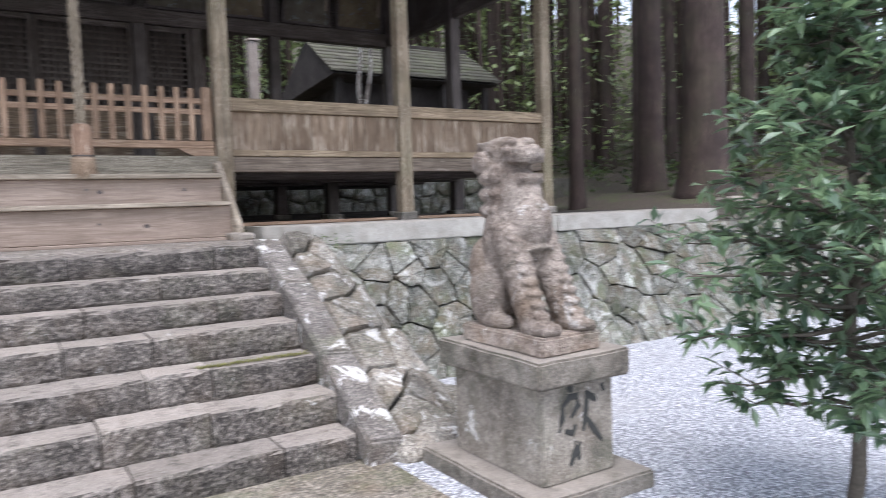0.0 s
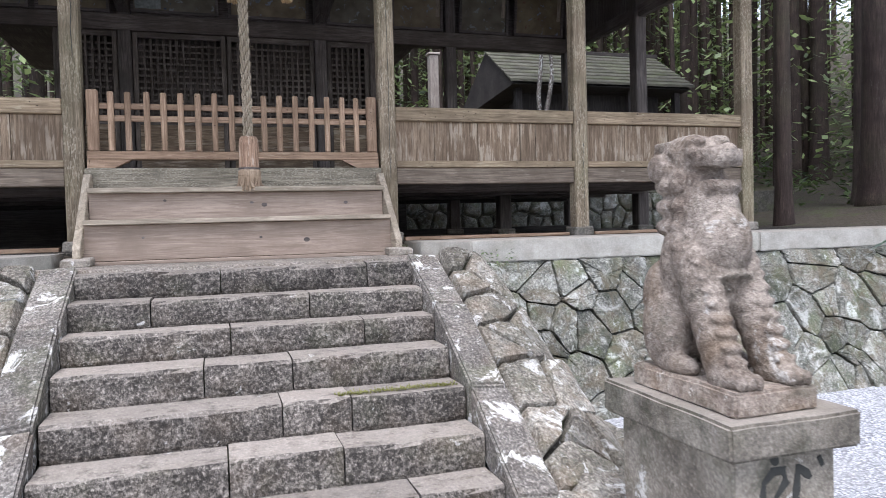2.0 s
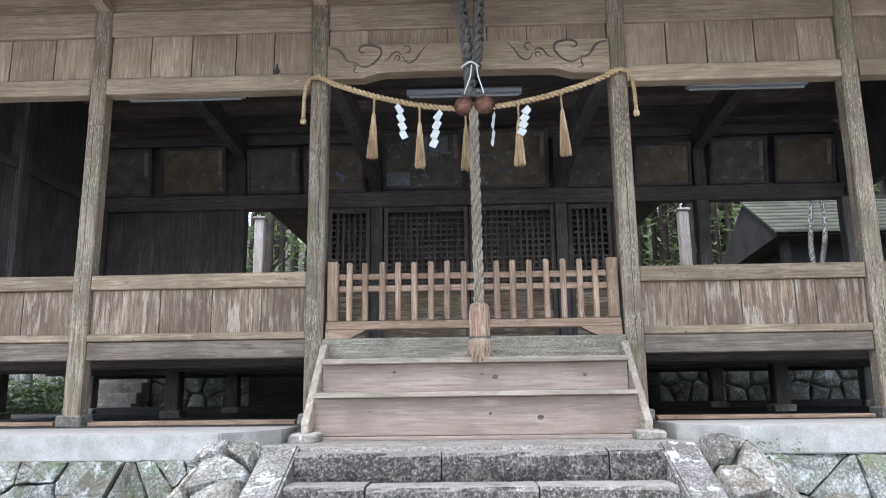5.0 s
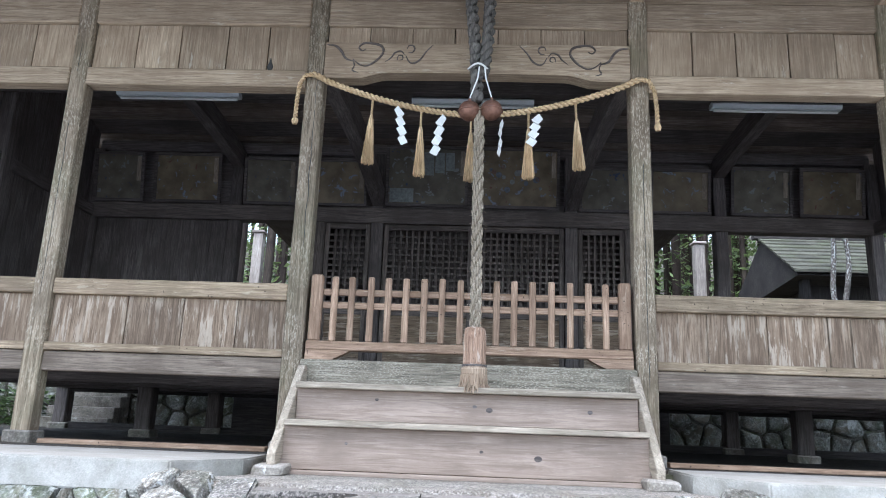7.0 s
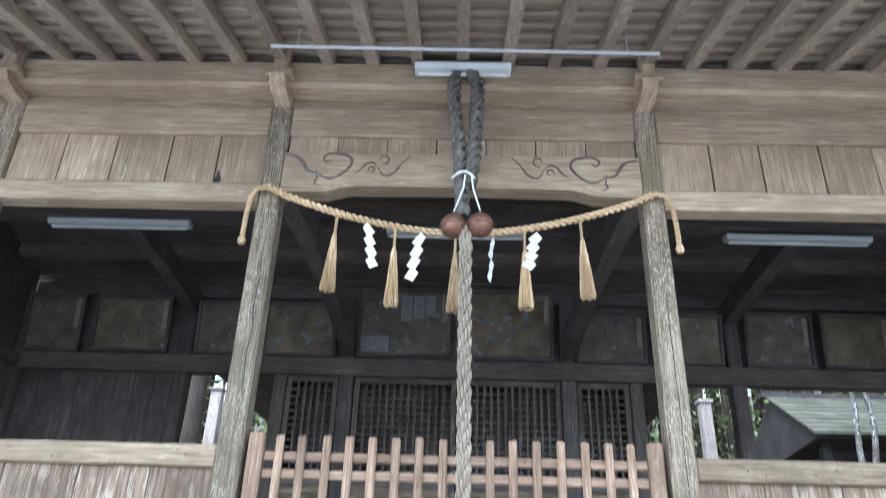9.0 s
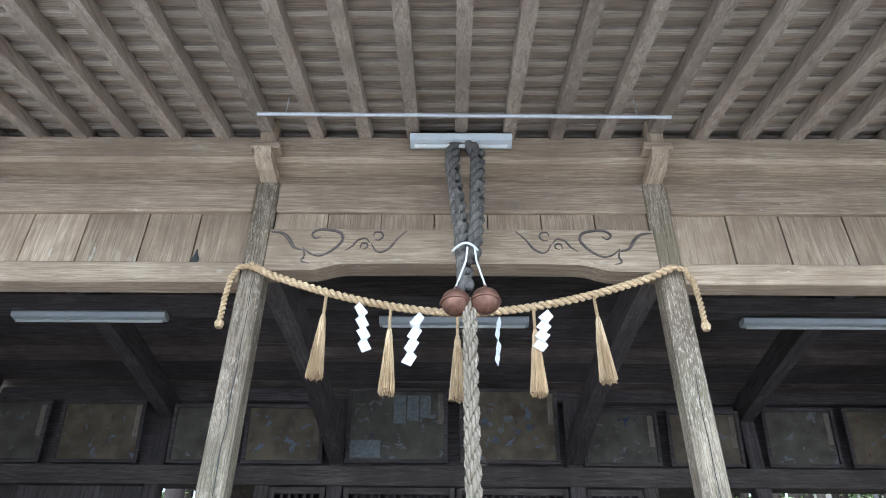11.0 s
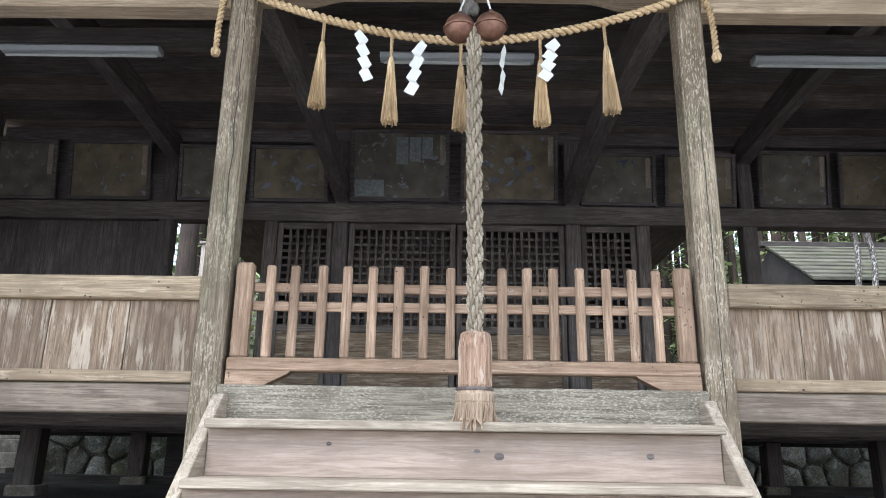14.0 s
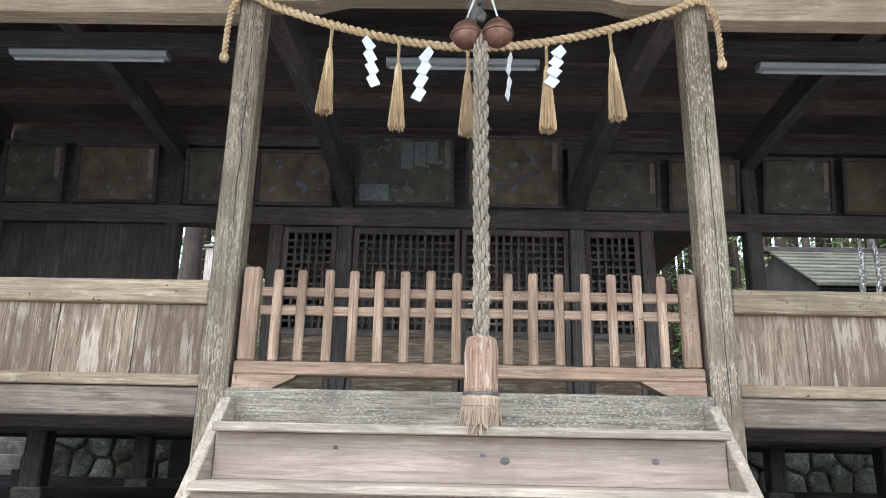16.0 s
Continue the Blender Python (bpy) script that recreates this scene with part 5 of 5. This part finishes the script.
    d.texture, d.strength, d.mid_level = tex, 0.007, 0.5
    return tagged(ob, "weathered seated stone lion-dog statue, reddish brown with lichen", "statue")


guardian()


# ---- evergreen shrub ----
def leaf(bm, p, d, up, ln, w):
    """A folded, pointed leaf of four faces."""
    side = d.cross(up)
    side = side.normalized() if side.length > 1e-4 else Vector((1, 0, 0))
    nrm = side.cross(d).normalized()
    a = bm.verts.new(p)
    m0 = bm.verts.new(p + d * ln * 0.5 - nrm * w * 0.1)
    l = bm.verts.new(p + d * ln * 0.45 + side * w * 0.5 + nrm * w * 0.12)
    r = bm.verts.new(p + d * ln * 0.45 - side * w * 0.5 + nrm * w * 0.12)
    t = bm.verts.new(p + d * ln - nrm * ln * 0.12)
    for f in ((a, m0, l), (a, r, m0), (l, m0, t), (m0, r, t)):
        bm.faces.new(f)


def scrap(bm, p, d, ln, w, r):
    """A small far-off leaf spray: one pointed four-cornered face."""
    side = d.cross(Vector((r.uniform(-0.6, 0.6), r.uniform(-0.6, 0.6), 1))).normalized()
    bm.faces.new([bm.verts.new(q) for q in (p, p + d * ln * 0.5 + side * w * 0.5, p + d * ln, p + d * ln * 0.5 - side * w * 0.5)])


def shrub(x, y, height, spread, seed, name="evergreen_tree", label="young glossy-leaved evergreen tree growing in the gravel"):
    r = random.Random(seed)
    t = thing(name, (x, y, G), label, "small tree")
    trunk, crown = bmesh.new(), bmesh.new()
    line = [Vector((x + 0.03 * math.sin(k), y + 0.02 * math.cos(2 * k), G - 0.03 + (height * 0.9 + 0.03) * k / 8)) for k in range(9)]
    tube(trunk, line, [0.036 * (1 - 0.085 * k) for k in range(9)], 9)
    for k in range(92):
        f = 0.24 + 0.76 * (k + r.random()) / 92
        base = line[0].lerp(line[-1], f) if f < 0.99 else line[-1]
        base = line[min(7, int(f * 8))].lerp(line[min(8, int(f * 8) + 1)], f * 8 - int(f * 8))
        az = k * 2.399 + r.uniform(-0.4, 0.4)
        if f > 0.6 and k % 3 == 0:
            continue
        prof = min(1.0, 0.45 + (f - 0.2) * 2.0) if f < 0.45 else 1.0 - 0.9 * (f - 0.45) / 0.55
        ln = spread * prof * r.uniform(0.55, 1.08)
        out = Vector((math.cos(az), math.sin(az), 0))
        rise = r.uniform(0.15, 0.6) if f > 0.4 else r.uniform(-0.15, 0.35)
        pts = [base + out * ln * g + Vector((0, 0, rise * ln * g - 0.12 * ln * g * g)) + Vector([r.uniform(-0.02, 0.02) for _ in range(3)]) for g in (0, 0.25, 0.5, 0.75, 1.0)]
        tube(trunk, pts, [0.013, 0.01, 0.008, 0.006, 0.003], 5)
        for j in range(10):
            g = 0.2 + 0.8 * (j + r.random()) / 10
            i = min(3, int(g * 4))
            p = pts[i].lerp(pts[i + 1], g * 4 - i)
            d = (out.lerp(Vector((r.uniform(-1, 1), r.uniform(-1, 1), r.uniform(-0.2, 0.8))), 0.65)).normalized()
            tw = p + d * r.uniform(0.08, 0.24)
            tube(trunk, [p, tw], [0.004, 0.002], 3, False)
            for q in range(8):
                s = p.lerp(tw, 0.15 + 0.85 * (q + 1) / 8)
                ld = (d * 0.5 + Vector((r.uniform(-1, 1), r.uniform(-1, 1), r.uniform(-0.65, 0.35)))).normalized()
                leaf(crown, s, ld, Vector((r.uniform(-0.4, 0.4), r.uniform(-0.4, 0.4), 1)), r.uniform(0.07, 0.12), r.uniform(0.032, 0.05))
    part("trunk", trunk, TWIG, t, "slim grey-brown trunk and branches", True)
    part("crown", crown, LEAF, t, "dense dark green glossy leaves")


shrub(3.84, 1.98, 2.6, 0.9, 5)

# ---- side building, sanctuary posts ----
# walls, gable and eave posts carry the trees' shade in their dark colour
aux = thing("side_shrine", (9.55, 16.6, 2.17), "dark timber side shrine with a mossy board roof", "shrine building")
bm = bmesh.new()
box(bm, 7.81, 11.35, 15.79, 17.85, 2.5, 4.61, 0.01)
part("wall", bm, INKW[2], aux)
bm = bmesh.new()
box(bm, 7.64, 11.51, 15.63, 18.02, 1.93, 2.5, 0.02)
part("base", bm, WALLST, aux)
for k in range(9):
    y0 = 15.05 + k * 0.183
    bm = bmesh.new()
    v = [bm.verts.new((x, y0 + dy, 4.52 + 0.625 * (y0 + dy - 15.05) + t)) for x in (7.23, 11.84) for dy, t in ((0, 0.02), (0, 0.075), (0.22, 0.02), (0.22, 0.04))]
    for f in ((0, 1, 3, 2), (4, 6, 7, 5), (0, 4, 5, 1), (2, 3, 7, 6), (0, 2, 6, 4), (1, 5, 7, 3)):
        bm.faces.new([v[i] for i in f])
    part("roof_plank", bm, ROOFB[0], aux, "mossy grey roof board")
bm = bmesh.new()
v = [bm.verts.new(p) for p in ((7.3, 15.09, 4.49), (7.3, 16.7, 5.51), (7.3, 18.84, 4.19), (11.76, 15.09, 4.49), (11.76, 16.7, 5.51), (11.76, 18.84, 4.19))]
for f in ((0, 1, 2), (3, 5, 4), (0, 3, 4, 1), (1, 4, 5, 2), (0, 2, 5, 3)):
    bm.faces.new([v[i] for i in f])
part("roof_body", bm, INKW[0], aux)
block("ridge_board", (7.15, 11.93, 16.63, 16.8, 5.56, 5.66), INKW, aux, 0.01)
for x in (7.56, 8.96, 10.36, 11.6):
    block("eave_post", (x - 0.075, x + 0.075, 15.38, 15.53, 2.1, 4.58), INKW, aux)
for x, y, z1 in ((-2.8, 15.3, 5.05), (5.58, 15.3, 5.05)):
    q = thing("corner_post", (x, y, 2.17), "pale weathered square post beside the inner sanctuary", "post", "pale posts behind the hall")
    block("shaft", (x - 0.095, x + 0.095, y - 0.095, y + 0.095, 2.1, z1), PALEW, q, 0.012)
    block("cap_board", (x - 0.125, x + 0.125, y - 0.125, y + 0.125, z1, z1 + 0.048), PALEW, q, 0.01)

sap = thing("slim_tree", (7.65, 14.4, 2.1), "two slender twisted stems spotted with pale lichen", "slim tree")
for q, (dx, ph) in enumerate(((0.0, 0.0), (0.37, 1.3))):
    bm = bmesh.new()
    tube(bm, [(7.48 + dx + 0.08 * math.sin(k * 0.9 + ph) + 0.04 * (12 - k) * (0.6 - q * 0.9), 14.4, 2.05 + 0.35 * k) for k in range(14)], [0.062 - 0.0025 * k for k in range(14)], 7)
    part("stem", bm, BARKL[2], sap, smooth=True)
# ---- rear retaining wall and steps ----
rear = tagged(part("wall_rear", (lambda bm: (box(bm, -7, 12, 12.36, 12.6, 1.2, 2.02, 0), bm)[1])(bmesh.new()), CORE), "low rubble wall behind the hall", "stone wall", kind="structure")
rr = random.Random(77)
for x0, x1 in ((-7.0, -4.5), (-3.5, 10.0)):
    for poly in cells(x0, x1, 1.33, 2.02, 0.36, 0.3, 0.33, rr):
        part("stone", cell_stone(poly, lambda u, v, h: Vector((u, 12.35 - h, v)), 0.014, 0.05, rr), WALLST, rear, smooth=True)
rear_steps = thing("rear_steps", (-4.0, 12.0, LEDGE), "mossy concrete steps behind the hall", "steps")
for k in range(4):
    block("step", (-4.48, -3.52, 11.75 + 0.16 * k, 12.34, LEDGE - 0.02 + 0.15 * k, LEDGE + 0.13 + 0.15 * k), PEDES, rear_steps, 0.01, 0.004)


# ---- forest ----
def cedar(x, y, r, h, seed, lean=0.0):
    q = random.Random(seed)
    r *= 0.87
    z = hill(x, y)
    t = thing("cedar_tree", (x, y, z), "tall straight cedar with dark furrowed bark", "cedar tree", "cedars behind the hall")
    bm = bmesh.new()
    pts = [Vector((x + lean * k, y, z - 0.2 + (h + 0.2) * f)) for k, f in enumerate((0, 0.015, 0.04, 0.1, 0.3, 0.6, 1.0))]
    tube(bm, pts, [r * 1.7, r * 1.35, r * 1.12, r, r * 0.85, r * 0.6, r * 0.15], 14)
    for v in bm.verts:
        v.co += 0.1 * r * Vector((noise.noise((v.co.x * 4, v.co.y * 4, v.co.z * 0.3)), noise.noise((v.co.x * 4 + 7, v.co.y * 4, v.co.z * 0.3)), 0))
    part("trunk", bm, BARK[2], t, smooth=True)
    bm = bmesh.new()
    for k in range(500):
        f = q.uniform(0.45, 1.0)
        rad = (1.05 - f) * 3.2 * math.sqrt(q.random()) + 0.2
        a = q.uniform(0, 6.283)
        p = Vector((x + rad * math.cos(a), y + rad * math.sin(a), z + h * f - 0.3 * rad))
        scrap(bm, p, Vector((math.cos(a), math.sin(a), q.uniform(-0.9, 0.1))).normalized(), q.uniform(0.3, 0.75), q.uniform(0.15, 0.35), q)
    part("crown", bm, WOODS, t)


for k, (x, y, r) in enumerate(((9.3, 9.6, 0.13), (11.6, 10.0, 0.27), (10.6, 8.0, 0.4), (13.0, 11.5, 0.24), (15.0, 10.3, 0.2), (16.8, 16.4, 0.26), (17.8, 18.2, 0.24), (15.6, 20.5, 0.22),
                               (12.0, 25.4, 0.2), (6.6, 23.5, 0.2), (5.6, 20.0, 0.16), (-1.9, 18.5, 0.18), (-3.8, 17.0, 0.22), (-5.4, 19.0, 0.22), (-8.2, 14.0, 0.3), (-9.8, 10.5, 0.3), (16.0, 8.4, 0.26), (19.5, 10.5, 0.3), (18.5, 7.6, 0.26))):
    cedar(x, y, r, 17 + 3 * math.sin(k * 1.7), 100 + k)


def far_woods():
    r = random.Random(31)
    trunks, leaves = bmesh.new(), bmesh.new()
    for k in range(330):
        a = r.uniform(-0.55, 1.45)
        d = r.uniform(17, 48)
        x, y = C + d * math.sin(a), 4 + d * math.cos(a)
        if y < 7.5 or (6.5 < x < 13 and y < 20) or (3 < x < 9 and y < 22):
            continue
        z = hill(min(x, 59), min(y, 79))
        w = r.uniform(0.07, 0.17)
        tube(trunks, [(x, y, z - 0.4), (x + r.uniform(-0.15, 0.15), y, z + 7), (x + r.uniform(-0.3, 0.3), y, z + 17)], [w * 1.25, w, w * 0.4], 7, False)
        for j in range(260):
            f = 0.6 + 16 * r.random() ** 1.25
            b = r.uniform(0, 6.283)
            rad = r.uniform(0.2, 2.2)
            scrap(leaves, Vector((x + rad * math.cos(b), y + rad * math.sin(b), z + f)), Vector((math.cos(b), math.sin(b), r.uniform(-1.0, 0.3))).normalized(), r.uniform(0.15, 0.4), r.uniform(0.07, 0.2), r)
    for x0, x1, y0, y1, count in ((5.5, 26, 24.5, 33, 60), (-9, -1.5, 17, 24, 12)):
        for k in range(count):
            x, y = x0 + (x1 - x0) * (k + r.random()) / count, r.uniform(y0, y1)
            z = hill(x, y)
            w = r.uniform(0.07, 0.13)
            tube(trunks, [(x, y, z - 0.4), (x + r.uniform(-0.1, 0.1), y, z + 7), (x + r.uniform(-0.2, 0.2), y, z + 17)], [w * 1.25, w, w * 0.4], 7, False)
            for j in range(300):
                b, rad = r.uniform(0, 6.283), r.uniform(0.2, 1.8)
                scrap(leaves, Vector((x + rad * math.cos(b), y + 1.5 + rad * math.sin(b), z + r.uniform(0.3, 9))), Vector((math.cos(b), math.sin(b), r.uniform(-1.0, 0.3))).normalized(), r.uniform(0.15, 0.4), r.uniform(0.06, 0.18), r)
    tagged(part("far_cedar_trunks", trunks, BARK[2], smooth=True), "many thin straight cedar trunks in the distance", "forest", kind="stuff")
    tagged(part("far_foliage", leaves, WOODS), "light green foliage between distant cedars", "foliage", kind="stuff")
    under_bm = bmesh.new()
    for k in range(2600):
        a = r.uniform(-0.6, 1.5)
        d = r.uniform(11, 34)
        x, y = C + d * math.sin(a), 4 + d * math.cos(a)
        if y < 8 or (-5.5 < x < 10.2 and y < 17) or (6.8 < x < 12.6 and y < 19.5):
            continue
        z = hill(x, y)
        for j in range(5):
            b = r.uniform(0, 6.283)
            leaf(under_bm, Vector((x + r.uniform(-0.25, 0.25), y + r.uniform(-0.25, 0.25), z + r.uniform(0, 0.5))), Vector((math.cos(b), math.sin(b), r.uniform(-0.1, 0.9))).normalized(), Vector((0.1, 0.1, 1)), r.uniform(0.12, 0.32), r.uniform(0.06, 0.16))
    for k in range(260):
        x, y = r.uniform(-7.0, -4.55), r.uniform(11.6, 12.25)
        for j in range(4):
            b = r.uniform(0, 6.283)
            leaf(under_bm, Vector((x, y, LEDGE + r.uniform(0, 0.45))), Vector((math.cos(b), math.sin(b), r.uniform(-0.1, 0.9))).normalized(), Vector((0.1, 0.1, 1)), r.uniform(0.08, 0.18), r.uniform(0.04, 0.09))
    for x0, x1, y0, y1, z0, count in ((2.75, 3.35, 5.82, 6.02, 1.18, 120), (-0.75, -0.35, 5.72, 5.86, 0.95, 70)):
        for k in range(count):
            b = r.uniform(0, 6.283)
            leaf(under_bm, Vector((r.uniform(x0, x1), r.uniform(y0, y1), z0 + r.uniform(0, 0.12))), Vector((math.cos(b), math.sin(b) - 0.4, r.uniform(-0.1, 1.0))).normalized(), Vector((0.1, 0.1, 1)), r.uniform(0.02, 0.05), r.uniform(0.01, 0.022))
    tagged(part("undergrowth", under_bm, FERN), "low green undergrowth among the trunks", "undergrowth", kind="stuff")


far_woods()

# ---- stones of the front walls and banks ----
wall_piece("wall_front_right", 2.6, 13.0, "mossy grey-green rubble retaining wall under the ledge", 3)
wall_piece("wall_front_left", -7.0, 0.14, "mossy grey-green rubble retaining wall under the ledge", 8)
bank(1, "stone_bank_right", "rough lichened boulders banked against the stair cheek", 12)
bank(-1, "stone_bank_left", "rough lichened boulders banked against the stair cheek", 15)
